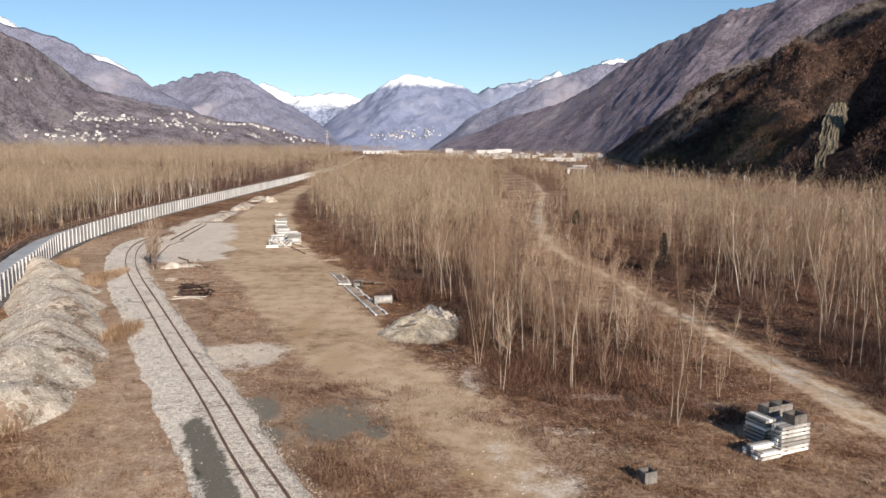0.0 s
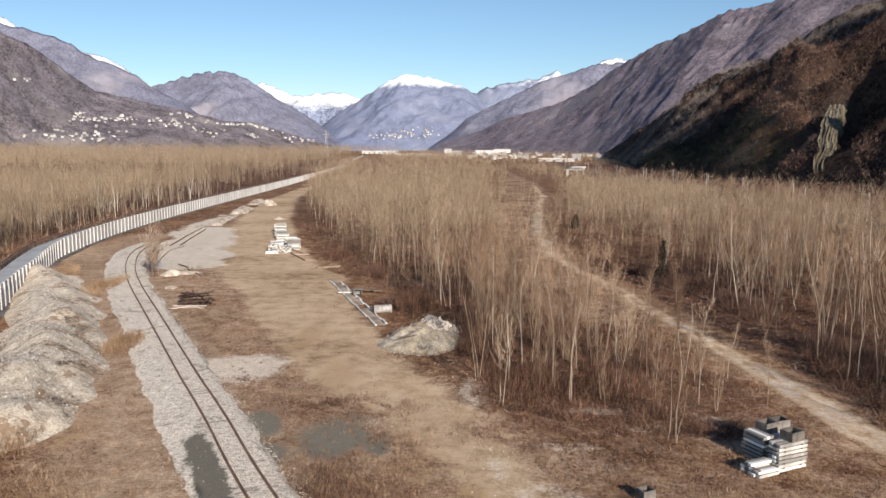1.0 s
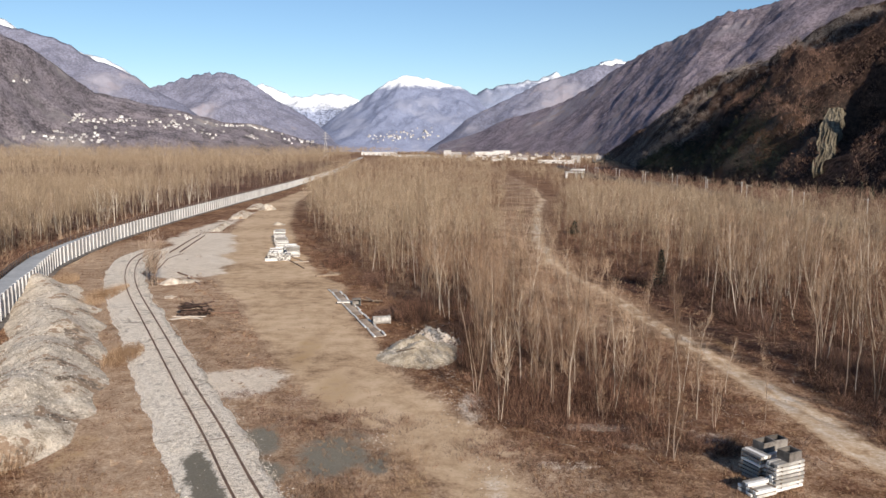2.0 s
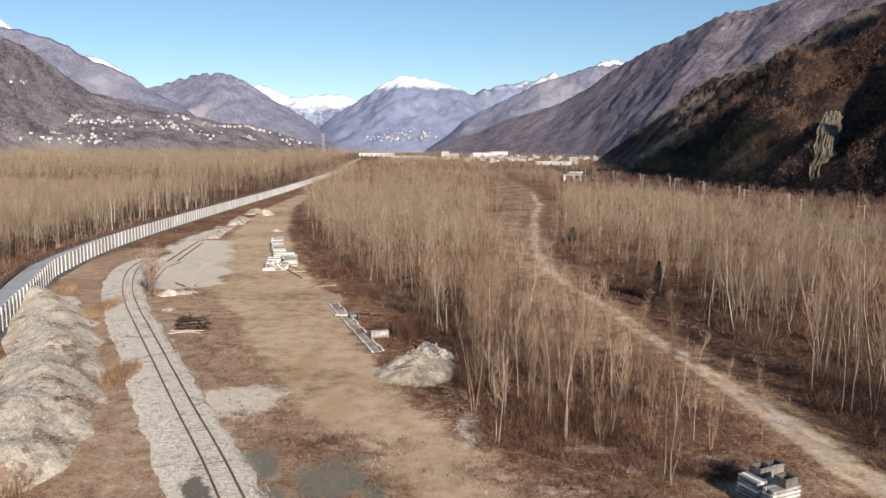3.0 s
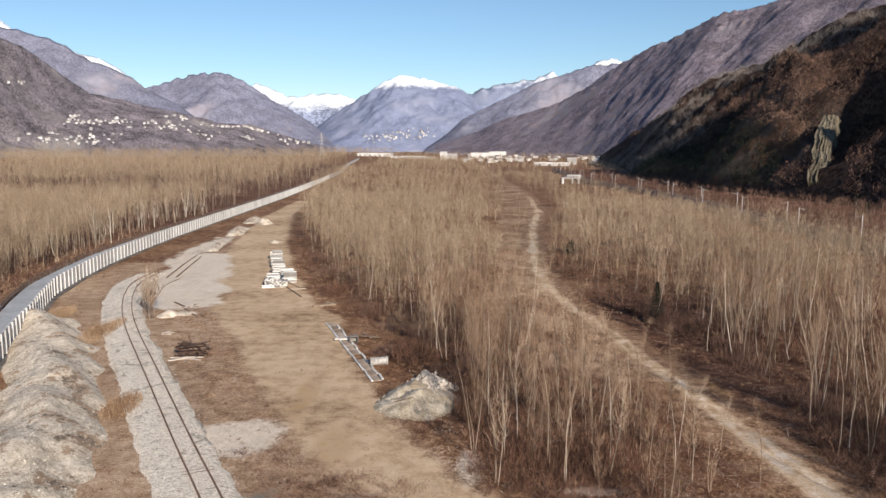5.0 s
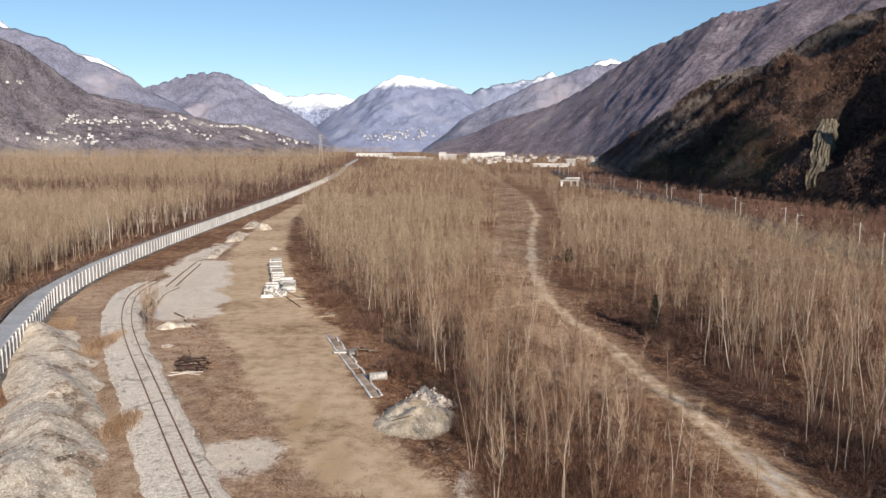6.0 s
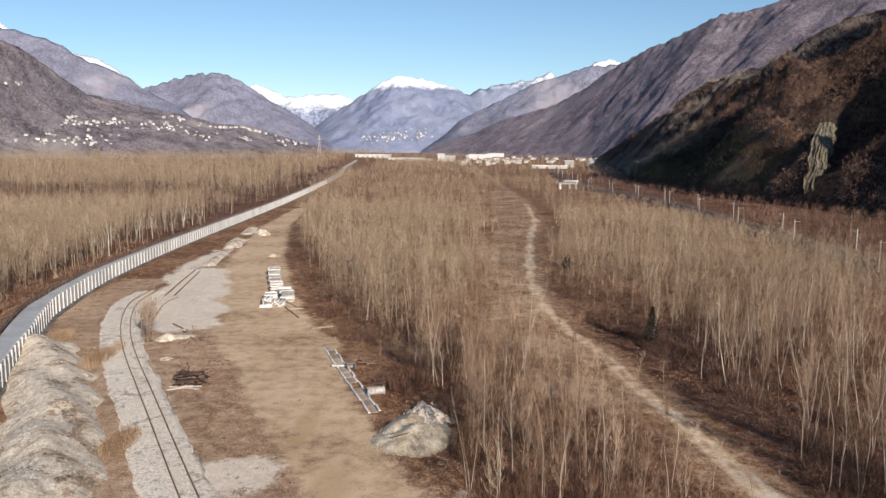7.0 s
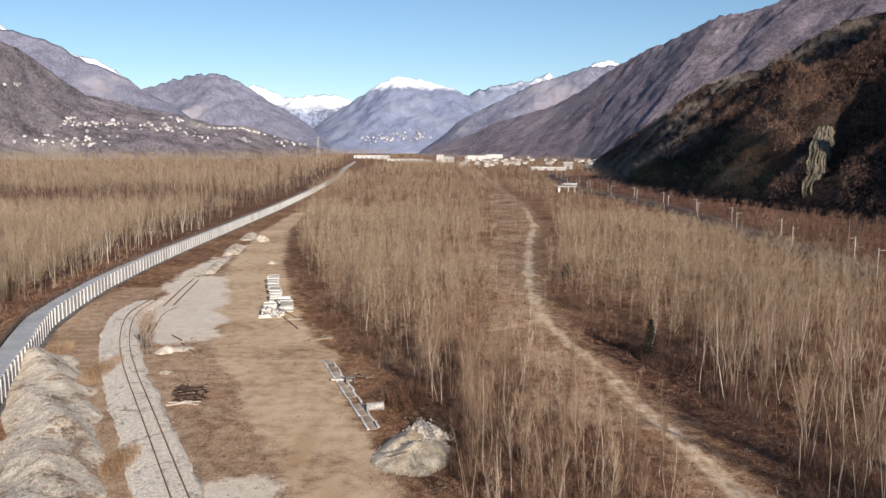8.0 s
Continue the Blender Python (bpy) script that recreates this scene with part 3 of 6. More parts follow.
def in_front(crest, share):
    """A foot line on the valley floor, nearer than the crest."""
    return [(x * share, y * share, -4) for x, y, z in crest]


LEFT_A = [(-1168, 1700, 317), (-1103, 1900, 289), (-1076, 2000, 265), (-1057, 2100, 226), (-1014, 2200, 173), (-927, 2300, 151), (-811, 2350, 126), (-706, 2400, 98), (-631, 2450, 95), (-553, 2500, 68), (-462, 2600, 36), (-421, 2700, 24)]
LEFT_B = [(-1987, 2900, 588), (-1681, 2900, 462), (-1495, 2900, 419), (-1412, 2900, 391), (-1320, 2900, 336), (-1186, 2900, 285), (-1124, 2900, 238), (-1000, 2900, 172), (-855, 2900, 68)]
LEFT_C = [(-2235, 3600, 688), (-2085, 3600, 606), (-1972, 3600, 533), (-1831, 3600, 501), (-1678, 3600, 425), (-1613, 3600, 418), (-1536, 3600, 382), (-1448, 3600, 311), (-1345, 3600, 260)]
PEAK_D = [(-1631, 3900, 224), (-1556, 3900, 285), (-1483, 3900, 322), (-1311, 3900, 370), (-1140, 3900, 394), (-1056, 3900, 365), (-972, 3900, 310), (-860, 3900, 241), (-692, 3900, 144), (-579, 3900, 46)]
SNOW_E = [(-1276, 4700, 336), (-1206, 4700, 386), (-1086, 4700, 380), (-968, 4700, 320), (-882, 4700, 331), (-728, 4700, 351), (-592, 4700, 315), (-422, 4700, 222)]
PEAK_F = [(-746, 4200, 93), (-699, 4200, 138), (-622, 4200, 199), (-468, 4200, 296), (-346, 4200, 374), (-249, 4200, 409), (-133, 4200, 386), (-12, 4200, 357), (78, 4200, 328), (170, 4200, 247), (295, 4200, 82)]
SNOW_G = [(-13, 4700, 307), (122, 4700, 341), (223, 4700, 375), (325, 4700, 399), (460, 4700, 426), (627, 4700, 469), (729, 4700, 443), (928, 4700, 550), (1029, 4700, 547), (1165, 4700, 494)]
RIGHT_H = [(-113, 3600, 14), (-9, 3600, 85), (68, 3600, 155), (172, 3600, 207), (301, 3600, 272), (404, 3600, 318), (532, 3600, 356), (660, 3600, 400), (763, 3600, 403), (967, 3600, 446)]
RIGHT_I = [(-51, 3000, 33), (98, 2900, 79), (195, 2800, 126), (285, 2700, 147), (368, 2600, 174), (442, 2500, 218), (509, 2400, 270), (568, 2300, 308), (620, 2200, 326), (688, 2000, 366), (726, 1950, 360), (773, 1900, 370), (818, 1800, 388), (967, 1700, 460), (1200, 1500, 560)]
HILL_J = [(389, 1900, 19), (379, 1600, 50), (386, 1350, 89), (368, 1150, 107), (355, 1000, 117), (351, 900, 123), (348, 820, 122), (348, 760, 136), (354, 720, 144), (366, 680, 149), (388, 620, 167), (440, 480, 215), (480, 300, 250), (520, 0, 270), (560, -250, 280)]
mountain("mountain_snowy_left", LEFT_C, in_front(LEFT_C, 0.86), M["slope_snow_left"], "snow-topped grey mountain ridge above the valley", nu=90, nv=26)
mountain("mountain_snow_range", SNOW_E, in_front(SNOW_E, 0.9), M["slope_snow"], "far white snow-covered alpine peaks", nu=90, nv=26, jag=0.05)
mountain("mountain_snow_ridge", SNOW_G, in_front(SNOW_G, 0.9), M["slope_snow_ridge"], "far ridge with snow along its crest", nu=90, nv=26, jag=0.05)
mountain("mountain_round_peak", PEAK_D, in_front(PEAK_D, 0.86), M["slope_haze_far"], "wooded mountain with a haze-blue tint and a broad flat summit", nu=130, nv=50, size=260, rough=0.12, jag=0.04)
slope_f = mountain("mountain_central_peak", PEAK_F, in_front(PEAK_F, 0.86), M["slope_haze_blue"], "blue hazy mountain with a snow-dusted summit", nu=130, nv=60, rough=0.09, size=300, jag=0.035)
mountain("mountain_left_ridge", LEFT_B, in_front(LEFT_B, 0.86), M["slope_haze_far"], "grey-brown wooded ridge descending to the valley", nu=110, nv=36)
mountain("mountain_right_far", RIGHT_H, in_front(RIGHT_H, 0.88), M["slope_haze_far"], "mountain flank closing the valley, tinted grey-violet like haze", nu=130, nv=50, size=200, rough=0.07)
mountain("mountain_right_ridge", RIGHT_I, [(-60, 2700, -4), (60, 2550, -4), (140, 2400, -4), (190, 2300, -4), (240, 2200, -4), (290, 2100, -4), (330, 2000, -4), (350, 1900, -4), (360, 1800, -4), (370, 1700, -4), (380, 1650, -4), (400, 1600, -4), (420, 1500, -4), (480, 1350, -4), (600, 1100, -4)], M["slope_haze_mid"], "steep brown mountainside with bare woods, tinted violet like haze", nu=220, nv=80, size=150, rough=0.035)
slope_a = mountain("mountain_village_slope", LEFT_A, [(-1050, 1150, -4), (-1010, 1300, -4), (-960, 1400, -4), (-930, 1500, -4), (-860, 1600, -4), (-780, 1700, -4), (-700, 1760, -4), (-620, 1820, -4), (-560, 1880, -4), (-490, 2000, -4), (-430, 2150, -4), (-390, 2300, -4)], M["slope_haze_left"], "dark wooded hillside dotted with villages", nu=160, nv=60, size=220, bulge=1.35, rough=0.14)
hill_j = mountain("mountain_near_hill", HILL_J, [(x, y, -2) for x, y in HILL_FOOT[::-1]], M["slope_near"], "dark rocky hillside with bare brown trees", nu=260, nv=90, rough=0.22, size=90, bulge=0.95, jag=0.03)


# ---- trees ----
class Wood:
    """Collects the tubes and thin twigs of a tree or of a whole wood."""

    def __init__(self):
        self.v, self.f, self.k = [], [], []

    def tube(self, pts, radii, sides, k=0):
        base = len(self.v)
        for (x, y, z), r in zip(pts, radii):
            for s in range(sides):
                a = 2 * math.pi * s / sides
                self.v.append((x + r * math.cos(a), y + r * math.sin(a), z))
        for i in range(len(pts) - 1):
            for s in range(sides):
                a, b = base + i * sides + s, base + i * sides + (s + 1) % sides
                self.f.append((a, b, b + sides, a + sides))
                self.k.append(k)

    def twig(self, p, d, width, rng, k=1):
        ax, ay = rng.uniform(-1, 1), rng.uniform(-1, 1)
        n = math.hypot(ax, ay) + 1e-6
        ax, ay = ax / n * width / 2, ay / n * width / 2
        i = len(self.v)
        self.v += [(p[0] - ax, p[1] - ay, p[2]), (p[0] + ax, p[1] + ay, p[2]), (p[0] + d[0], p[1] + d[1], p[2] + d[2])]
        self.f.append((i, i + 1, i + 2))
        self.k.append(k)


def grow(rng, height, trunk_r, spread, branches, twigs, stems=1, start=0.3, width=0.0115):
    """A bare upright tree: stems, steep branches and a haze of fine twigs. Returns trunk and crown."""
    trunk, crown = Wood(), Wood()
    for s in range(stems):
        a0 = rng.uniform(0, 6.28)
        lean = rng.uniform(0.02, 0.14) if stems == 1 else rng.uniform(0.1, 0.27)
        h = height * (1 if s == 0 else rng.uniform(0.65, 0.95))
        r0 = trunk_r * (1 if s == 0 else rng.uniform(0.6, 0.85))
        ox, oy = (0, 0) if stems == 1 else (0.25 * math.cos(a0), 0.25 * math.sin(a0))
        ph, bow = rng.uniform(0, 6), rng.uniform(0.7, 1.7)

        def stem(t):
            off = lean * h * t ** bow
            return (ox + math.cos(a0) * off + 0.16 * math.sin(t * 6 + ph) + 0.03 * math.sin(t * 21 + ph), oy + math.sin(a0) * off + 0.16 * math.cos(t * 5 + ph) + 0.03 * math.cos(t * 17 + ph), h * t - 0.15)

        ts = [k / 9 for k in range(10)]
        trunk.tube([stem(t) for t in ts], [r0 * (1 - t) ** 0.8 + 0.01 for t in ts], 5)
        for b in range(branches // stems):
            t = start + (0.96 - start) * rng.random() ** 0.75
            p0 = stem(t)
            az = rng.uniform(0, 6.28)
            length = spread * (0.4 + (1 - t) * 1.1) * rng.uniform(0.55, 1.2)
            out = rng.uniform(0.22, 0.72)
            pts = []
            for i in range(3):
                u = i / 2
                rad = length * out * u ** 0.7
                pts.append((p0[0] + math.cos(az) * rad + rng.uniform(-.06, .06), p0[1] + math.sin(az) * rad + rng.uniform(-.06, .06), p0[2] + length * (0.5 * u + 0.42 * u * u)))
            br = max(0.007, r0 * (0.2 if r0 < 0.06 else 0.55) * (1 - t) + 0.007)
            crown.tube(pts, [br, br * 0.6, 0.005], 3)
            for w in range(max(5, int(twigs * length / spread))):
                u = rng.uniform(0.12, 1.0)
                i = min(1, int(u * 2))
                q = u * 2 - i
                p = tuple(pts[i][k] * (1 - q) + pts[i + 1][k] * q for k in range(3))
                l = rng.uniform(0.35, 1.25)
                a = az + rng.uniform(-1.9, 1.9)
                o = rng.uniform(0.1, 0.75)
                crown.twig(p, (math.cos(a) * o * l, math.sin(a) * o * l, l * rng.uniform(0.35, 1.0)), width * rng.uniform(0.6, 1.5), rng)
    return trunk, crown


def tree_kind(seed, name, label, bark, height, trunk_r, spread, branches, twigs, stems=1, start=0.3):
    rng = random.Random(seed)
    trunk, crown = grow(rng, height, trunk_r, spread, branches, twigs, stems, start)
    ob = thing(name, label, "tree", group="bare trees of the woods")
    link_mesh("trunk", trunk.v, trunk.f, M[bark], ob, smooth=True)
    link_mesh("crown", crown.v, crown.f, [M[bark], M["twig"]], ob, crown.k)
    return ob


KINDS = [
    tree_kind(1, "birch_tree", "tall bare birch with a pale trunk and fine tan twigs", "birch", 13.5, 0.046, 2.7, 40, 44, start=0.3),
    tree_kind(2, "birch_tree", "tall bare birch with a pale trunk and fine tan twigs", "birch", 15, 0.05, 2.9, 42, 44, start=0.34),
    tree_kind(3, "birch_tree", "bare birch with several pale leaning stems", "birch", 12, 0.04, 2.4, 42, 40, stems=2, start=0.28),
    tree_kind(4, "poplar_tree", "slim bare poplar with upright tan branches", "bark", 14, 0.042, 2.7, 42, 44, start=0.24),
    tree_kind(5, "poplar_tree", "slim bare poplar with upright tan branches", "bark", 12.5, 0.038, 2.6, 40, 44, start=0.2),
    tree_kind(6, "poplar_tree", "bare poplar clump with several grey stems", "bark", 10.5, 0.034, 2.3, 45, 38, stems=3, start=0.16),
    tree_kind(7, "young_poplar", "thin young bare poplar with tan twigs", "bark", 8, 0.028, 1.9, 34, 36, start=0.14),
    tree_kind(8, "young_birch", "thin young bare birch with a pale stem", "birch", 9.5, 0.036, 2.0, 30, 36, start=0.26),
    tree_kind(9, "white_poplar", "pale-limbed bare poplar with a forking trunk", "pale_bark", 14, 0.11, 3.8, 42, 34, stems=3, start=0.2),
    tree_kind(10, "white_poplar", "pale-limbed bare poplar with a forking trunk", "pale_bark", 13, 0.13, 4.2, 40, 34, stems=1, start=0.16),
]


def plant(kind_index, x, y, scale, rng):
    k = KINDS[kind_index]
    z = float(ground_z(np.array(x), np.array(y)))
    m = Matrix.LocRotScale((x, y, z), Euler((0, 0, rng.uniform(0, 6.28))), None)
    ob = copy_thing(k, m)
    ob.scale = (scale * rng.uniform(0.9, 1.1), scale * rng.uniform(0.9, 1.1), scale * rng.uniform(0.9, 1.1))
    return ob


def plant_near_woods():
    rng = random.Random(11)
    spots = []

    def room(x, y, d):
        return all((x - a) ** 2 + (y - b) ** 2 > d * d for a, b in spots)

    # front of the middle wood
    tries = 0
    while len(spots) < 150 and tries < 6000:
        tries += 1
        y = rng.uniform(56, 112)
        lo, hi = float(mid_edge(y)) + (2.5 if y > 82 else 0), float(path_x(y)) - (7.5 if rng.random() < 0.85 else 4)
        x = rng.uniform(lo, hi)
        if (y < 62 and rng.random() < 0.4) or (x > hi - 5 and y > 75 and rng.random() < 0.6) or (y > 84 and x > float(path_x(y)) - 17 and rng.random() < 0.8) or float(wobble(x, y, 0.42, 2)) < rng.uniform(-0.7, 0.3):
            continue
        if room(x, y, 1.1):
            spots.append((x, y))
            tall = 0.7 + 0.006 * (y - 56)
            if x > hi - 3:
                tall *= 0.75
            plant(rng.choice([0, 3, 4, 4, 5, 6, 6, 7, 7]), x, y, tall * rng.uniform(0.8, 1.12), rng)
    # edge of the right-hand wood
    count = len(spots)
    tries = 0
    while len(spots) < count + 115 and tries < 6000:
        tries += 1
        y = rng.uniform(58, 125)
        x = float(right_edge(y)) + rng.uniform(0, 26) ** 1.0
        if x > 0.6 * y + 6 or float(wobble(x, y, 0.36, 4)) < rng.uniform(-0.7, 0.3):
            continue
        if room(x, y, 1.1):
            spots.append((x, y))
            plant(rng.choice([0, 1, 2, 3, 3, 4, 4, 5, 7, 7]), x, y, rng.uniform(0.7, 1.1), rng)
    # the same wood beside the flight, whose shadows reach the path
    count = len(spots)
    tries = 0
    while len(spots) < count + 60 and tries < 6000:
        tries += 1
        y = rng.uniform(28, 66)
        x = max(float(right_edge(y)) + 7, 0.585 * y + 4) + rng.uniform(0, 14)
        if room(x, y, 0.9):
            spots.append((x, y))
            plant(rng.choice([1, 3, 4, 5, 5]), x, y, rng.uniform(0.85, 1.1), rng)
    # pale forking trees along the front of the wood beyond the wall
    for _ in range(26):
        y = rng.uniform(118, 300)
        x = float(left_edge(y)) - rng.uniform(2, 12)
        plant(rng.choice([8, 8, 9, 9, 1]), x, y, rng.uniform(0.6, 0.95), rng)
    # loose trees by the yard
    for k, x, y, s in [(6, 15.3, 52.2, 0.85), (5, 15.9, 52.0, 0.62), (7, 19.7, 59.7, 0.95), (6, 17.5, 55.5, 0.7), (2, 4.2, 59.2, 0.8), (7, 9.4, 59.2, 0.9)]:
        plant(k, x, y, s, rng)
    return spots


near_spots = plant_near_woods()
plant(5, -46.8, 117.5, 0.62, random.Random(3))
plant(6, -45.6, 116.2, 0.5, random.Random(4))
for k in KINDS:
    for o in [*k.children_recursive, k]:
        bpy.data.objects.remove(o)


def far_tree(wood, rng, x, y, h, limbs, twigs, wide, width, tone=1):
    """A bare tree of the woods: a bowed stem, steep limbs, a haze of fine twigs round the upper two thirds."""
    lx, ly = rng.gauss(0, 0.07) * h, rng.gauss(0, 0.07) * h
    kx, ky = rng.gauss(0, 0.02) * h, rng.gauss(0, 0.02) * h
    k = 0 if rng.random() < (0.3 if y < 360 else 0.1) else tone
    w = width * rng.uniform(1.0, 2.2) * (1 if y < 360 else 0.6)
    wood.twig((x, y, -0.2), (lx * 0.5 + kx, ly * 0.5 + ky, h * 0.6), w * 1.2, rng, k)
    wood.twig((x + (lx * 0.5 + kx) * 0.75, y + (ly * 0.5 + ky) * 0.75, h * 0.42), (lx * 0.6 - kx * 0.75, ly * 0.6 - ky * 0.75, h * 0.54), w * 0.7, rng, k)
    start = rng.uniform(0.22, 0.45) if y < 360 else rng.uniform(0.35, 0.5)
    ends = []
    for i in range(limbs):
        t = start + (0.93 - start) * rng.random()
        a = rng.uniform(0, 6.28)
        l = wide * (0.55 + 1.25 * (1 - t)) * rng.uniform(0.6, 1.2)
        o = l * rng.uniform(0.15, 0.75)
        p = (x + lx * t, y + ly * t, h * t)
        d = (math.cos(a) * o, math.sin(a) * o, l * rng.uniform(0.5, 1.0))
        if i % 2:
            wood.twig(p, d, width * 1.0, rng, tone)
        ends.append((p, d, a))
    for i in range(twigs):
        p, d, a = rng.choice(ends)
        u = rng.uniform(0.05, 1.0)
        l = wide * rng.uniform(0.2, 0.6)
        b = a + rng.uniform(-1.8, 1.8)
        o = l * rng.uniform(0.1, 0.8)
        wood.twig((p[0] + d[0] * u, p[1] + d[1] * u, p[2] + d[2] * u), (math.cos(b) * o, math.sin(b) * o, l * rng.uniform(0.25, 1.0)), width * rng.uniform(0.45, 1.0), rng, tone)


def woods(name, label, seed, bands, allowed, height):
    """One wood of many bare trees. bands: nearest and farthest row, trees, limbs and twigs each, crown radius, twig width."""
    rng = random.Random(seed)
    wood = Wood()
    for y0, y1, count, limbs, twigs, wide, width in bands:
        made = tries = 0
        while made < count and tries < count * 14:
            tries += 1
            y = math.sqrt(rng.uniform(y0 * y0, y1 * y1))
            x = rng.uniform(-0.66, 0.64) * y
            if not allowed(x, y) or (y < 700 and 0.6 * float(wobble(x, y, 0.05, seed)) + 0.7 * float(wobble(x, y, 0.17, seed + 1)) < rng.uniform(-1.1, 0.15)):
                continue
            made += 1
            far_tree(wood, rng, x, y, height(x, y) * rng.uniform(0.6, 1.12) * (0.95 + 0.3 * float(wobble(x, y, 0.021, seed + 3))), limbs, twigs, wide * rng.uniform(0.8, 1.3), width, 2 if 170 < y < 900 and x > rail_x(y) - 12 else 1)
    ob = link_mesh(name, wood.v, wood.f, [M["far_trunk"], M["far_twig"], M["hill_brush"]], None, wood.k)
    return tagged(ob, label, "woods", kind="stuff")


def in_left(x, y):
    return x < float(left_edge(y)) - 1.5


def in_mid(x, y):
    if y < 112 and x > float(mid_edge(y)):
        return x < float(path_x(y)) - (7 if math.sin(x * 5.3 + y * 3.1) > 0.85 else 17)
    if x < float(mid_edge(y)) + float(np.interp(y, [80, 110, 160, 220], [2.5, 3.5, 3, 0])) or x > float(path_x(y)) - 3:
        return False
    if math.hypot(x - 14, (y - 140) * 1.2) < 7:
        return False
    bay = float(np.interp(y, [112, 135, 160, 200, 300, 430, 540, 580], [17, 15, 11, 13, 17, 21, 16, 0])) + 3 * math.sin(y * 0.06) + 2 * math.sin(y * 0.17 + 1)
    if 112 <= y < 580 and float(path_x(y)) - bay < x:
        return math.sin(x * 3.1 + y * 1.7) > 0.95
    return True


def rail_x(y):
    return float(np.interp(y, [p[1] for p in RAILWAY], [p[0] for p in RAILWAY]))


def in_right(x, y):
    if x < float(right_edge(y)) + (0 if y > 125 else 2):
        return False
    if 125 < y < 520 and x < float(path_x(y)) + 4:
        return False
    if y > 170 and rail_x(y) - 9 < x < rail_x(y) + 6:
        return False
    foot = float(np.interp(y, [p[1] for p in HILL_FOOT], [p[0] for p in HILL_FOOT]))
    return x < foot


def right_height(x, y):
    h = float(np.interp(y, [60, 100, 200, 330, 700, 1500], [13, 15, 13.5, 9, 8, 8]))
    if y > 170:
        h *= 0.4 if x > rail_x(y) else float(np.interp(rail_x(y) - x, [9, 18, 50], [0.4, 0.6, 1.0]))
    return h


def left_height(x, y):
    h = float(np.interp(y, [120, 200, 320, 3200], [15.5, 18, 21, 21]))
    if y < 420:
        h *= float(np.interp(float(left_edge(y)) - x, [0, 10, 26], [0.66, 0.8, 1.0]))
    if 225 < y < 385 and x < -105 - 0.1 * (y - 225):
        h *= 0.58
    return h


def mid_height(x, y):
    h = float(np.interp(y, [60, 100, 130, 250, 400, 1400], [10, 14.5, 16, 15, 11, 9]))
    if y > 140:
        h *= float(np.interp(float(path_x(y)) - x, [8, 26, 40], [0.55, 0.85, 1.0]))
    return h


woods("left_woods", "dense bare tan woods beyond the wall", 21, [(115, 210, 760, 20, 84, 3.0, 0.036), (210, 360, 1700, 18, 62, 3.2, 0.05), (398, 700, 3400, 13, 36, 3.8, 0.075), (700, 1500, 3000, 7, 18, 6.5, 0.2), (1500, 3200, 2400, 5, 11, 12.0, 0.5)], in_left, left_height)
woods("middle_woods", "dense bare tan woods between yard and path", 22, [(104, 200, 500, 18, 100, 2.7, 0.038), (200, 360, 1200, 16, 62, 2.9, 0.056), (360, 700, 1200, 12, 34, 3.2, 0.07), (700, 1400, 800, 7, 18, 6.0, 0.2)], in_mid, mid_height)
woods("right_woods", "dense bare tan woods below the hill", 23, [(110, 200, 800, 18, 92, 2.7, 0.038), (200, 340, 1250, 16, 56, 2.9, 0.056), (340, 700, 1100, 12, 30, 3.0, 0.07), (700, 1500, 600, 7, 15, 6.0, 0.2)], in_right, right_height)
woods("wall_woods", "belt of bare tan trees beside the far wall", 25, [(480, 735, 520, 12, 36, 3.4, 0.08)], lambda x, y: float(wall_x(y)) + 2.5 < x < float(wall_x(y)) + 24, lambda x, y: 13)
woods("valley_woods", "far bare trees between the buildings of the valley", 24, [(1000, 2700, 1500, 5, 12, 7.0, 0.45)], lambda x, y: -0.16 < x / y < 0.3 and x > float(wall_x(min(y, 1588))) + 12 and float(wobble(x, y, 0.012, 3)) > -0.1, lambda x, y: 10)


def undergrowth():
    """Leafless brown shrubs among and before the trees."""
    rng = random.Random(27)
    wood = Wood()
    made = 0
    while made < 6000:
        y = 46 * (240 / 46) ** rng.random()
        x = rng.uniform(-0.6, 0.6) * y
        mid = float(mid_edge(y)) - 1 < x < float(path_x(y)) - 3.0 and y > 52
        right = x > float(right_edge(y)) - 1.0
        left = x < float(left_edge(y)) + 5 and x > float(left_edge(y)) - 14 and y > 100
        if not (mid or right or left):
            continue
        if mid and x > float(path_x(y)) - (16 if y > 84 else 8) and rng.random() < 0.75:
            continue
        if float(wobble(x, y, 0.16, 8)) < rng.uniform(-0.6, 0.25):
            continue
        made += 1
        h = rng.uniform(0.3, 1.3) * (2.0 if left else 1.5 if y > 110 or (right and rng.random() < 0.3) else 1)
        for k in range(26 if y < 130 else 13):
            a, r = rng.uniform(0, 6.28), rng.uniform(0.05, 0.5)
            o = h * rng.uniform(0.2, 1.0)
            wood.twig((x + math.cos(a) * r, y + math.sin(a) * r, rng.uniform(0, 0.3) * h), (math.cos(a) * o, math.sin(a) * o, h * rng.uniform(0.2, 1.0)), 0.012 + y * 0.0003, rng, 1 if left and made % 2 else 0)
    ob = link_mesh("undergrowth", wood.v, wood.f, [M["brush"], M["twig"]], None, wood.k)
    tagged(ob, "leafless red-brown shrubs on the woodland floor", "shrubs", kind="stuff")


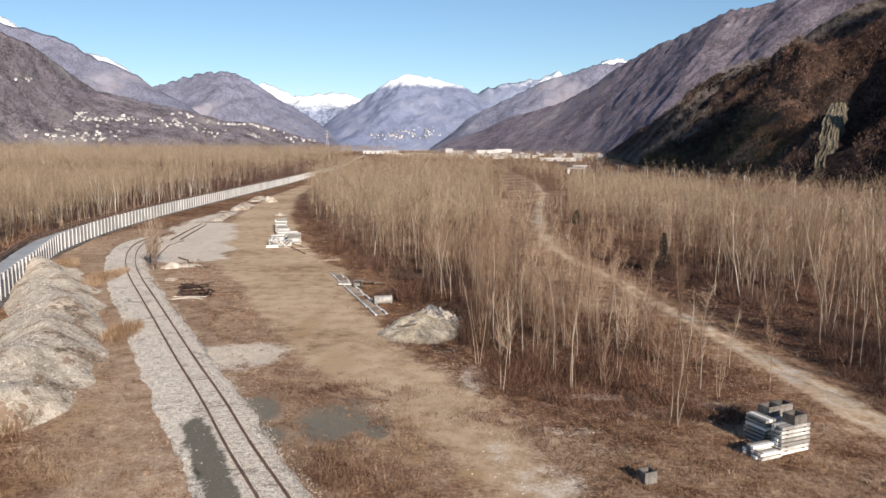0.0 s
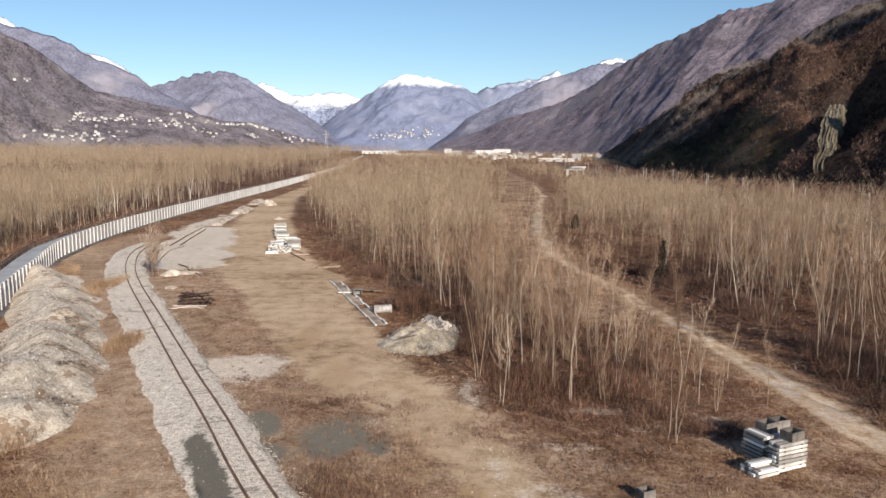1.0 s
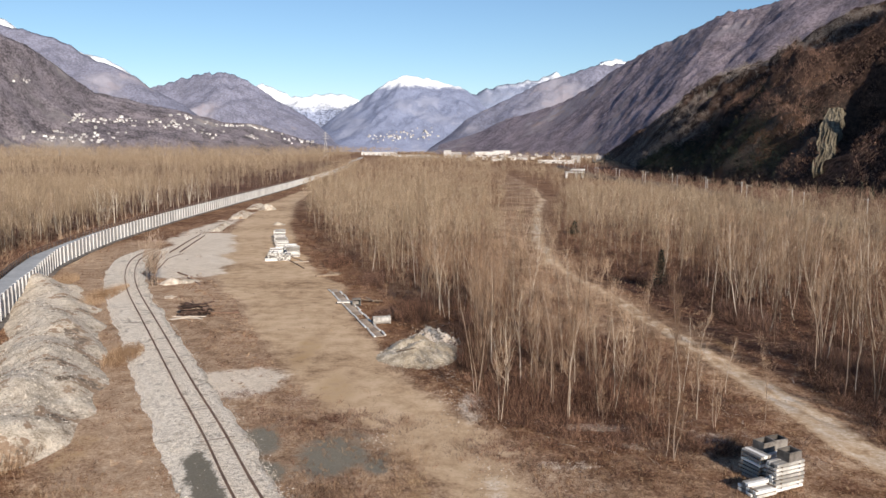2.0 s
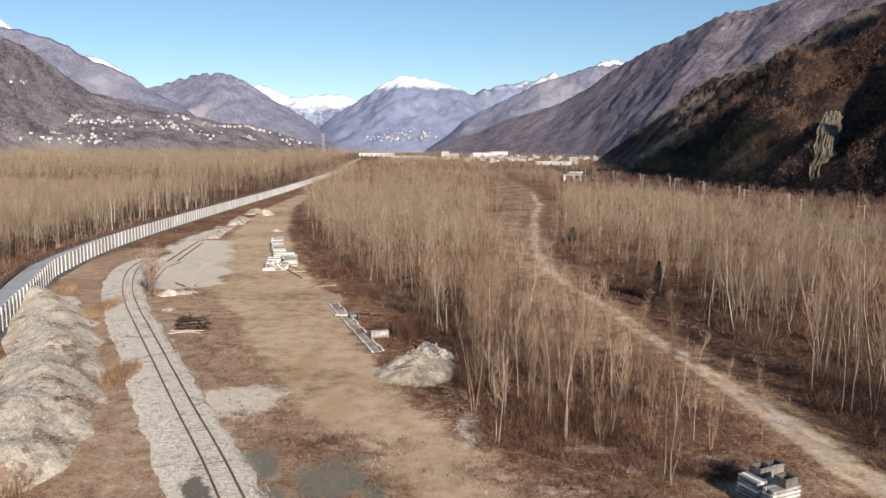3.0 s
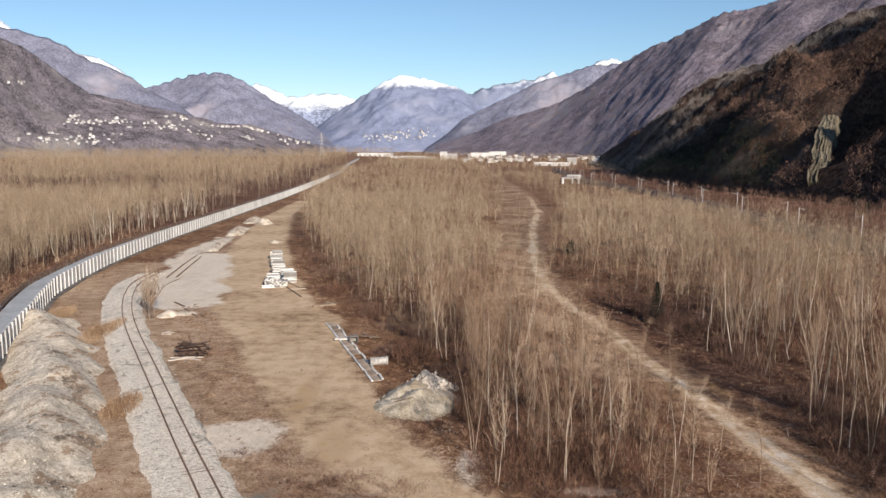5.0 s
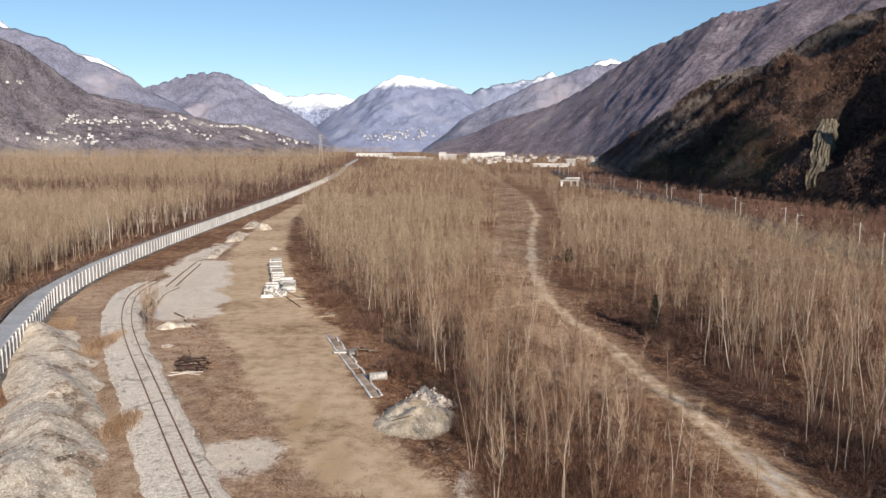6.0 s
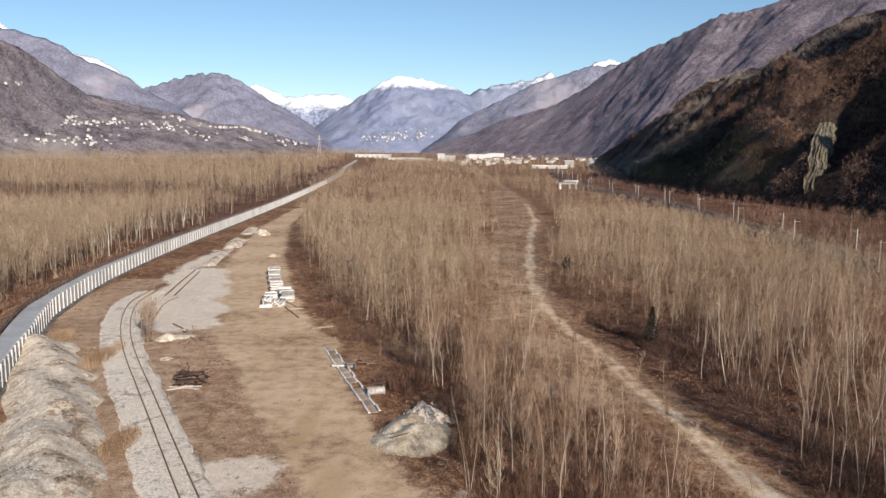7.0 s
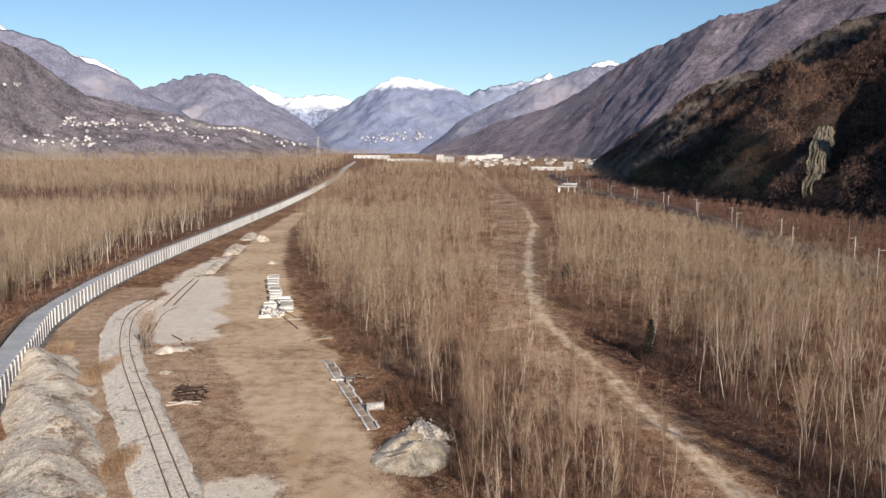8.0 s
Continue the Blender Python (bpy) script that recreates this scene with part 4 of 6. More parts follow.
def fallen_branches():
    """Dead branches, bark and pale debris on the woodland floor; the dark ones stand in for tree shadow lines."""
    rng = random.Random(29)
    wood = Wood()
    made = 0
    while made < 4200:
        y = 44 * (130 / 44) ** rng.random()
        x = rng.uniform(-0.25, 0.6) * y
        mid = float(mid_edge(y)) - 3 < x < float(path_x(y)) - 4 and y > 50
        if not (mid or x > float(path_x(y)) + 3) or float(wobble(x, y, 0.3, 5)) < rng.uniform(-0.8, 0.4):
            continue
        made += 1
        # Half of them slant roughly the way tree shadows fall.
        a = rng.gauss(2.2, 0.6) if rng.random() < 0.5 else rng.uniform(0, 6.28)
        l = rng.uniform(0.4, 2.2)
        wood.twig((x, y, float(ground_z(np.array(x), np.array(y))) + rng.uniform(0.02, 0.12)), (math.cos(a) * l, math.sin(a) * l, rng.uniform(-0.02, 0.25)), rng.uniform(0.03, 0.08), rng, 0 if rng.random() < 0.72 else 1)
    ob = link_mesh("fallen_branches", wood.v, wood.f, [M["hill_brush"], M["far_trunk"]], None, wood.k)
    tagged(ob, "dead branches on the woodland floor, dark ones added as shadow lines", "branches", kind="stuff")


undergrowth()
fallen_branches()


def hill_woods():
    """Bare brown woods on the near hill, greyer on its far end, dark evergreens on the spur by the railway."""
    rng = random.Random(31)
    brown, grey, green = Wood(), Wood(), Wood()
    nu, n, _ = hill_j.shape
    for n_tree in range(27000):
        i, j = rng.randrange(70, nu - 50) if n_tree % 2 else rng.randrange(140, 200), rng.randrange(2, 86)
        p = hill_j[i, j] + (hill_j[i + 1, j] - hill_j[i, j]) * rng.random() + (hill_j[i, j + 1] - hill_j[i, j]) * rng.random()
        if p[1] < 180:
            continue
        patch = float(wobble(p[0], p[1], 0.03, 4))
        low = float(np.interp(p[1], [420, 470, 550, 620, 680, 720], [0, 34, 52, 46, 20, 0])) * (1 + 0.35 * float(wobble(p[0], p[1], 0.06, 2)))
        if p[2] < low:
            h, r = rng.uniform(6, 11), rng.uniform(1.6, 2.8)
            for k in range(14):
                a, u = rng.uniform(0, 6.28), rng.random()
                q = r * (1 - u * 0.75) * math.sqrt(rng.random())
                green.twig((p[0] + math.cos(a) * q, p[1] + math.sin(a) * q, p[2] + h * u * 0.9), (math.cos(a) * 0.9, math.sin(a) * 0.9, rng.uniform(-0.5, 0.9)), rng.uniform(0.4, 0.9), rng, 0)
            continue
        if patch < -0.5 or far_from(np.array(p[0]), np.array(p[1]), [(188, 386), (236, 462)]) < 8:
            continue
        h = rng.uniform(6, 11)
        w = 0.07 + p[1] * 0.00018
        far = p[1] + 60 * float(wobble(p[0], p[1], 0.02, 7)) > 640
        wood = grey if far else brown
        for k in range(13):
            a, r = rng.uniform(0, 6.28), rng.uniform(0, 3.4)
            l = h * rng.uniform(0.12, 0.28)
            wood.twig((p[0] + math.cos(a) * r * 0.6, p[1] + math.sin(a) * r * 0.6, p[2] + h * rng.uniform(0, 0.55)), (math.cos(a) * l * 0.6, math.sin(a) * l * 0.6, l * rng.uniform(0.4, 1)), w * rng.uniform(0.8, 1.8), rng, 0)
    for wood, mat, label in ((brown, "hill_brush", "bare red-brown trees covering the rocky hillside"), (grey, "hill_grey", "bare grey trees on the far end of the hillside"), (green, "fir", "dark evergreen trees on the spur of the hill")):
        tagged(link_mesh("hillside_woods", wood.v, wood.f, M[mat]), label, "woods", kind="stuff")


hill_woods()


# ---- railway siding ----
def strip(name, xs, ys, hs, offsets, mat, edge=None, parent=None, smooth=True, label=""):
    """A strip along a line: offsets are (to the right, height) across it; edge(i, k) shifts its points."""
    n = len(offsets)
    verts, faces = [], []
    for i in range(len(xs)):
        rx, ry = math.sin(hs[i]), -math.cos(hs[i])
        for k, (o, z) in enumerate(offsets):
            if edge:
                o, z = edge(i, k, o, z)
            verts.append((xs[i] + rx * o, ys[i] + ry * o, z))
    for i in range(len(xs) - 1):
        for k in range(n - 1):
            a = i * n + k
            faces.append((a, a + 1, a + n + 1, a + n))
    return link_mesh(name, verts, faces, mat, parent, smooth=smooth, label=label)


BED = [(-4.1, 0.0), (-3.75, 0.07), (-3.4, 0.12), (-2.95, 0.16), (-2.5, 0.2), (-2.05, 0.235), (-1.6, 0.26), (-1.0, 0.265), (-0.5, 0.27), (0.5, 0.27), (1.0, 0.265), (1.4, 0.25), (1.75, 0.19), (2.1, 0.1), (2.4, 0.0)]
SPILL = [(-19.5, 54.5), (-17.3, 49.9), (-13.1, 40.9), (-9.6, 34.2), (-6.5, 28)]


def ballast_edge(i, k, o, z):
    s = noise.fractal(Vector((i * 0.07, k * 0.5, 2.0)), 0.8, 2.1, 5)
    wide = 0.5 if abs(o) > 2 else 0.06
    return o + wide * float(s), z + 0.015 * noise.noise(Vector((i * 0.9, k * 1.7, 5.0))) if z > 0.02 else -0.12


def railway():
    x, y, h = along(TRACK, 0.3)
    bed = strip("ballast", x, y, h, BED, M["bed"], ballast_edge)
    co = np.array([v.co[:] for v in bed.data.vertices])
    dark = np.clip(1.25 - far_from(co[:, 0], co[:, 1], SPILL) / 1.25, 0, 1) * np.clip((53.5 - co[:, 1]) / 4, 0, 1)
    bed.data.attributes.new("grit", "FLOAT", "POINT").data.foreach_set("value", dark.astype(np.float32))
    tagged(bed, "pale crushed stone ballast bed of the siding", "ballast", kind="structure")
    x, y, h = along(TRACK, 0.6)
    track = thing("railway_track", "rusty single railway track curving over pale ballast", "railway track")
    for side in (-0.753, 0.753):
        prof = [(-0.07, 0.27), (-0.07, 0.3), (-0.012, 0.32), (-0.036, 0.41), (-0.036, 0.44), (0.036, 0.44), (0.036, 0.41), (0.012, 0.32), (0.07, 0.3), (0.07, 0.27)]
        strip("rail", x, y, h, [(o * 1.15 + side, z) for o, z in prof], M["rust"], None, track, smooth=False, label="rusty steel rail")
    me = mesh_of("sleeper", box_bm(0.26, 2.6, 0.2, 0.02, (0, 0, 0)), M["sleeper"])
    rng = random.Random(5)
    for i in range(len(x)):
        same_part("sleeper", me, track, pose(x[i], y[i], 0.048 + rng.uniform(-0.03, 0.025), 0, 0, math.degrees(h[i]) + rng.uniform(-2, 2)))
    old = thing("rail_pair", "two dark rusty rails half sunk in pale gravel", "rails")
    for pts in ([(-57.7, 154.8), (-60.2, 172), (-62.3, 188.9)], [(-56.0, 156), (-58.4, 172), (-60.4, 186)]):
        rx, ry, rh = along(pts, 2.0)
        strip("rail", rx, ry, rh, [(-0.08, 0.0), (-0.08, 0.18), (0.08, 0.18), (0.08, 0.0)], M["rust"], None, old, smooth=False)
    bent = thing("bent_rail", "thin bent dark rail lying on gravel", "rail")
    rx, ry, rh = along([(-54.6, 154), (-55.4, 148), (-52.5, 136), (-51, 129)], 1.0)
    strip("rail", rx, ry, rh, [(-0.05, 0.0), (-0.05, 0.12), (0.05, 0.12), (0.05, 0.0)], M["rust"], None, bent, smooth=False)


railway()


# ---- retaining wall with the road on it ----
WALL_TOP, DECK = 3.25, 1.95


def retaining_wall():
    x, y, h = along(WALL, 2.4)
    wall = thing("wall_retaining", "long pale ribbed concrete retaining wall carrying a road", "retaining wall", kind="structure")
    rib = mesh_of("rib", box_bm(0.13, 0.36, WALL_TOP + 1.28, 0.02, (0, 0.04, -1.2)), M["rib"])
    panel = mesh_of("panel", box_bm(2.42, 0.2, WALL_TOP + 1.2, 0.015, (1.2, 0.12, -1.2)), M["panel"])
    many = 240
    for i in range(min(many, len(x))):
        m = pose(x[i], y[i], 0, 0, 0, math.degrees(h[i]))
        same_part("rib", rib, wall, m @ pose(0, -0.05, 0))
        same_part("panel", panel, wall, m)
    k = min(many, len(x)) - 1
    strip("far_stretch", x[k:], y[k:], h[k:], [(0, -1), (0, WALL_TOP), (-0.4, WALL_TOP)], M["panel"], None, wall, smooth=False)
    strip("footing", x[:many], y[:many], h[:many], [(0.9, -0.3), (0.9, 0.12), (0.3, 0.2), (0, 0.2)], M["old_concrete"], None, wall, smooth=False)
    bank = strip("embankment", x, y, h, [(-0.25, DECK - 0.02), (-4.8, DECK - 0.02), (-5.6, DECK - 0.2), (-8, 0.7), (-11, -0.3)], M["ground"])
    tagged(bank, "grassy bank behind the retaining wall", "embankment", kind="structure")
    road = strip("road", x, y, h, [(-0.24, DECK - 0.2), (-0.24, DECK + 0.06), (-4.3, DECK + 0.1), (-4.3, DECK - 0.2)], M["asphalt"], smooth=False)
    tagged(road, "narrow pale grey road along the top of the wall", "road", kind="structure")
    fence = thing("guard_fence", "low rusty guard fence along the far side of the road", "guard fence")
    xf, yf, hf = along(WALL, 2.0)
    post = mesh_of("post", box_bm(0.18, 0.18, 1.05, 0.02), M["old_concrete"])
    for i in range(0, min(len(xf), 200)):
        ox, oy = math.sin(hf[i]) * -4.55, -math.cos(hf[i]) * -4.55
        same_part("post", post, fence, pose(xf[i] + ox, yf[i] + oy, DECK - 0.02, 0, 0, math.degrees(hf[i])))
    for z in (0.45, 0.9):
        strip("rail", xf[:230], yf[:230], hf[:230], [(-4.43, DECK + z), (-4.43, DECK + z + 0.16), (-4.5, DECK + z + 0.16), (-4.5, DECK + z)], M["rust"], None, fence, smooth=False)


retaining_wall()


# ---- gravel and rubble heaps ----
def mound(name, label, line, half, height, mat, seed, step_m=0.55, lump=0.35, power=1.5):
    """A heap of spoil along a line, highest on it, with lumps and slides."""
    p = np.array(line)
    x0, x1 = p[:, 0].min() - half * 1.5, p[:, 0].max() + half * 1.5
    y0, y1 = p[:, 1].min() - half * 1.5, p[:, 1].max() + half * 1.5
    gx, gy = np.arange(x0, x1, step_m), np.arange(y0, y1, step_m)
    X, Y = np.meshgrid(gx, gy)
    D = far_from(X, Y, line if len(line) > 1 else [line[0], (line[0][0] + 0.01, line[0][1])])
    D = D * (1 + 0.16 * wobble(X, Y, 0.35 * 6 / half, seed)) / half
    shape = np.where(D < 1, height * (1 - D ** power) * (1 + 0.28 * wobble(X, Y, 0.22 * 6 / half, seed + 1)), -0.4 * (D - 1) * height)
    bumps = np.array([[noise.fractal(Vector((a * 0.5, b * 0.5, seed)), 0.8, 2.1, 5) for a in gx] for b in gy])
    Z = shape + lump * bumps * np.clip(1.2 - D, 0, 0.6) - 0.05
    keep = D < 1.35
    idx = np.full(X.shape, -1)
    idx[keep] = np.arange(keep.sum())
    verts = np.stack([X, Y, Z], -1)[keep].tolist()
    faces = []
    for j in range(len(gy) - 1):
        for i in range(len(gx) - 1):
            q = (idx[j, i], idx[j, i + 1], idx[j + 1, i + 1], idx[j + 1, i])
            if min(q) >= 0:
                faces.append(tuple(int(v) for v in q))
    ob = link_mesh(name, verts, faces, mat, smooth=True)
    tagged(ob, label, "heap")
    HEAPS.append(ob)
    return ob


HEAPS = []


MOUND_L = [(-33.2, 53), (-35, 60), (-39.2, 72), (-46.8, 88), (-54.2, 101), (-61.5, 112)]
mound("gravel_mound", "long pale mound of dumped gravel and earth", MOUND_L, 5.2, 2.3, M["mound"], 2.0, 0.4, 0.25)
mound("gravel_mound", "steep heap of pale olive-grey gravel", [(-3.5, 77.2), (-2.4, 79.0)], 4.0, 1.75, M["heap"], 5.0, 0.25, 0.3, 1.05)
mound("gravel_mound", "low tail of a gravel heap with weeds", [(-5.2, 79.5), (-3.6, 83.0)], 2.2, 1.2, M["heap"], 6.0, 0.3, 0.4, 1.0)
mound("gravel_mound", "small heap of white broken rock", [(-2.6, 86.2), (-0.6, 83.2)], 1.7, 1.15, M["ballast"], 8.0, 0.25, 0.4, 1.0)
mound("gravel_mound", "small heap of bright pale gravel", [(-44.6, 120.0)], 1.9, 1.0, M["ballast"], 7.0, 0.3, 0.12)
mound("gravel_mound", "low flat heap of pale sand beside a thin tree", [(-42.5, 121.5)], 2.2, 0.5, M["mound"], 9.0, 0.3, 0.1)
mound("gravel_mound", "heap of pale dumped spoil at the track side", [(-65, 232), (-68, 250)], 2.6, 1.2, M["mound"], 11.0, 0.6, 0.5)
mound("gravel_mound", "low ridge of pale dumped spoil", [(-61, 196), (-63.5, 214)], 1.6, 0.7, M["mound"], 12.0, 0.5, 0.3)
mound("gravel_mound", "heap of pale dumped spoil at the track side", [(-70, 268), (-72, 285)], 2.2, 0.9, M["mound"], 13.0, 0.6, 0.4)
mound("gravel_mound", "small pale heap at the wood's edge", [(-48.5, 214)], 2.0, 0.7, M["mound"], 14.0, 0.5, 0.3)


mound("gravel_mound", "heap of pale rubble and broken blocks near the wall", [(-64.0, 264), (-65.2, 271)], 2.8, 1.5, M["mound"], 15.0, 0.35, 0.9)


def loose_stones():
    """Stones on the ballast, the heaps and the stony ground."""
    rng = random.Random(41)
    v, f = [], []

    def stone(x, y, z, r):
        i = len(v)
        for dx, dy, dz in ((1, 0, 0), (-1, 0, 0), (0, 1, 0), (0, -1, 0), (0, 0, 1), (0, 0, -0.6)):
            k = r * rng.uniform(0.65, 1.2)
            v.append((x + dx * k, y + dy * k, z + dz * k))
        for a, b, c in ((0, 2, 4), (2, 1, 4), (1, 3, 4), (3, 0, 4), (2, 0, 5), (1, 2, 5), (3, 1, 5), (0, 3, 5)):
            f.append((i + a, i + b, i + c))

    x, y, h = along(TRACK, 0.3)
    for _ in range(17000):
        i = int(len(x) * rng.random() ** 1.5)
        o = rng.uniform(-4.0, 2.5) if rng.random() < 0.8 else rng.choice((-3.9, 2.3)) + rng.gauss(0, 0.45)
        if rng.random() < 0.92 and far_from(np.array(x[i] + math.sin(h[i]) * o), np.array(y[i] - math.cos(h[i]) * o), SPILL) < 1.0 and y[i] < 52:
            continue
        stone(x[i] + math.sin(h[i]) * o, y[i] - math.cos(h[i]) * o, np.interp(abs(o), [0, 1.6, 3, 4.8], [0.29, 0.28, 0.17, 0.04]), rng.uniform(0.02, 0.055))
    for cx, cy, rx, ry, n in [(3.0, 49, 1.2, 4, 200), (-19.5, 69, 2.4, 2.6, 500), (5.5, 42.5, 2.2, 2.2, 160), (8.5, 50.6, 1.6, 0.6, 150), (0.5, 63, 1.4, 4, 200), (-1.6, 85, 1.6, 2.6, 500), (-5.2, 55, 0.9, 1.6, 150), (0, 71, 1.6, 1.5, 120), (1.8, 62, 1.4, 3.2, 350), (11.5, 58, 2.6, 0.8, 260), (13.5, 54.2, 1.3, 0.6, 120)]:
        for _ in range(n):
            px, py = rng.gauss(cx, rx * 0.75), rng.gauss(cy, ry * 0.75)
            big = rng.random() < 0.08
            stone(px, py, float(ground_z(np.array(px), np.array(py))) + 0.01 + (0.5 if cx == -1.6 else 0), rng.uniform(0.09, 0.22) if big and cy > 80 else rng.uniform(0.015, 0.06))
    for heap, n, lo, hi in zip(HEAPS, (11000, 3200, 800, 700), (0.03, 0.03, 0.03, 0.05), (0.1, 0.09, 0.09, 0.26)):
        at = heap.data.vertices
        for _ in range(n):
            c = at[rng.randrange(len(at))].co
            if c.z > -0.05:
                stone(c.x + rng.uniform(-0.2, 0.2), c.y + rng.uniform(-0.2, 0.2), c.z + 0.02, rng.uniform(lo, hi) * rng.uniform(0.5, 1))
    ob = link_mesh("loose_stones", v, f, M["stones"])
    tagged(ob, "scattered pale stones on ballast and bare ground", "stones", kind="stuff")


loose_stones()


# ---- concrete sleepers and boxes ----
PITCH = 0.27
SLEEPER = mesh_of("concrete_sleeper", box_bm(2.45, 0.29, 0.2, 0.03), M["stacked"])


def sleeper_stack(label, m, layers, rows, seed, ragged=0.08, missing=0.0, gap=0.31, group="sleeper stacks", me=None):
    """Concrete sleepers laid in layers on thin battens."""
    rng = random.Random(seed)
    ob = thing("sleeper_stack", label, "sleeper stack", m, group)
    for k in range(layers):
        for r in range(rows):
            if k == layers - 1 and rng.random() < missing:
                continue
            same_part("sleeper", me or SLEEPER, ob, pose(rng.uniform(-ragged, ragged), r * gap, k * PITCH - 0.01, 0, 0, rng.uniform(-1.5, 1.5)))
    bat = mesh_of("batten", box_bm(0.09, rows * gap, 0.074, 0), M["wood"])
    for k in range(1, layers):
        for o in (-0.75, 0.75):
            same_part("batten", bat, ob, pose(o, (rows - 1) * gap / 2, k * PITCH - 0.082))
    return ob


def concrete_box(label, m, sx=1.25, sy=1.05, sz=0.85, wall=0.11):
    """An open precast box: four walls and a floor."""
    ob = thing("concrete_box", label, "concrete box", m, "precast boxes")
    for name, size, at in (("wall", (sx, wall, sz), (0, -sy / 2 + wall / 2, 0)), ("wall", (sx, wall, sz), (0, sy / 2 - wall / 2, 0)), ("wall", (wall, sy - 2 * wall, sz), (-sx / 2 + wall / 2, 0, 0)), ("wall", (wall, sy - 2 * wall, sz), (sx / 2 - wall / 2, 0, 0)), ("base", (sx - 2 * wall, sy - 2 * wall, 0.1), (0, 0, 0))):
        part(name, box_bm(*size, 0.015, at), M["old_concrete"], ob)
    return ob


SHORT = mesh_of("short_sleeper", box_bm(1.75, 0.29, 0.2, 0.03), M["stacked"])
RS = pose(20.75, 46.5, 0.02, 0, 0, 25)
sleeper_stack("stack of pale concrete sleepers in seven layers", RS @ pose(1.24, 0.15, 0), 7, 3, 1, 0.03)
sleeper_stack("two low layers of short concrete sleepers", RS @ pose(-1.02, -0.05, 0), 3, 5, 2, 0.06, 0.4, me=SHORT)
sleeper_stack("tall ragged stack of short concrete sleepers", RS @ pose(0.85, 2.25, 0, 0, 0, 90), 7, 3, 4, 0.2, 0.4, me=SHORT)
sleeper_stack("stack of pale concrete sleepers under open boxes", RS @ pose(2.3, 2.2, 0), 6, 4, 6, 0.1)
concrete_box("open grey precast concrete box on stacked sleepers", RS @ pose(1.6, 0.52, 6 * PITCH + 0.188, 0, 0, 4), 1.2, 0.95, 0.62)
concrete_box("open grey precast concrete box on stacked sleepers", RS @ pose(1.72, 2.7, 5 * PITCH + 0.188, 0, 0, 3), 1.1, 0.95, 0.72)
concrete_box("open grey precast concrete box on stacked sleepers", RS @ pose(2.9, 2.75, 5 * PITCH + 0.188, 0, 0, -4), 1.1, 0.95, 0.72)
concrete_box("single open grey precast concrete box on dry grass", pose(11.35, 42.5, 0.02, 0, 0, 24), 0.85, 0.8, 0.72)

for i, (sx, sy, turn, layers, rows) in enumerate([(-34.6, 144.6, 8, 2, 2), (-31.2, 146.2, 96, 5, 7), (-33.9, 147.0, 95, 6, 5), (-31.5, 150.2, 9, 8, 7), (-35.0, 151.0, 7, 6, 6), (-33.0, 155.5, 12, 7, 7), (-35.8, 160.5, 10, 7, 6), (-37.4, 167, 12, 7, 7), (-39.3, 174, 12, 7, 7), (-40.9, 181, 12, 8, 6)]):
    sleeper_stack("white concrete sleepers stacked on the earth yard", pose(sx, sy, 0, 0, 0, turn), layers, rows, 20 + i, 0.22, 0.3, 0.36, group="white stacks in the yard")


# ---- concrete channel, pipe and scrap ----
def concrete_channel():
    ob = thing("concrete_channel", "two lines of pale kerb stones with grey infill slabs", "concrete channel")
    kerb = mesh_of("kerb_stone", box_bm(2.3, 0.26, 0.16, 0.04, (1.15, 0, 0)), M["concrete"])
    slab = mesh_of("slab", box_bm(2.3, 0.95, 0.06, 0.02, (1.15, 0, 0)), M["infill"])
    rng = random.Random(9)
    a, b = Vector((-8.7, 85.9)), Vector((-18.1, 113.6))
    d = (b - a).normalized()
    n = int((b - a).length / 2.4)
    turn = math.degrees(math.atan2(d.y, d.x))
    for i in range(n + 1):
        p = a + d * (i * 2.4)
        base = pose(p.x, p.y, 0.0, 0, 0, turn)
        same_part("kerb_stone", kerb, ob, base @ pose(0, 0.0, 0, 0, 0, rng.uniform(-3, 3)))
        if i < n:
            same_part("kerb_stone", kerb, ob, base @ pose(0.4, -1.3 + rng.uniform(-0.12, 0.12), 0, 0, 0, rng.uniform(-4, 4)))
        if i % 9 != 4:
            same_part("slab", slab, ob, base @ pose(0, -0.65, 0.02, 0, 0, rng.uniform(-1, 1)))
    p = a + d * 20.3
    cross = thing("concrete_beam", "pale concrete beam laid across the channel", "concrete beam")
    bm = box_bm(2.7, 0.75, 0.22, 0.03)
    part("beam", bm, M["concrete"], cross)
    cross.matrix_world = pose(p.x + 0.75, p.y - 0.4, 0.19, 0, 0, 2)


concrete_channel()


def pipe(m):
    ob = thing("concrete_pipe", "short white concrete pipe lying on the grass", "pipe", m)
    bm = bmesh.new()
    n, r, t, l = 28, 0.5, 0.08, 2.2
    rings = []
    for x, rad in ((-l / 2, r - t), (-l / 2, r), (-l / 2 + 0.02, r + 0.01), (l / 2 - 0.25, r), (l / 2 - 0.22, r + 0.07), (l / 2, r + 0.07), (l / 2, r - t)):
        rings.append([bm.verts.new((x, rad * math.cos(6.2832 * k / n), rad * math.sin(6.2832 * k / n))) for k in range(n)])
    for p, q in zip(rings, rings[1:] + rings[:1]):
        for k in range(n):
            bm.faces.new((p[k], p[(k + 1) % n], q[(k + 1) % n], q[k]))
    part("barrel", bm, M["stacked"], ob)


pipe(pose(-8.6, 92.9, 0.5, 0, 0, 16))


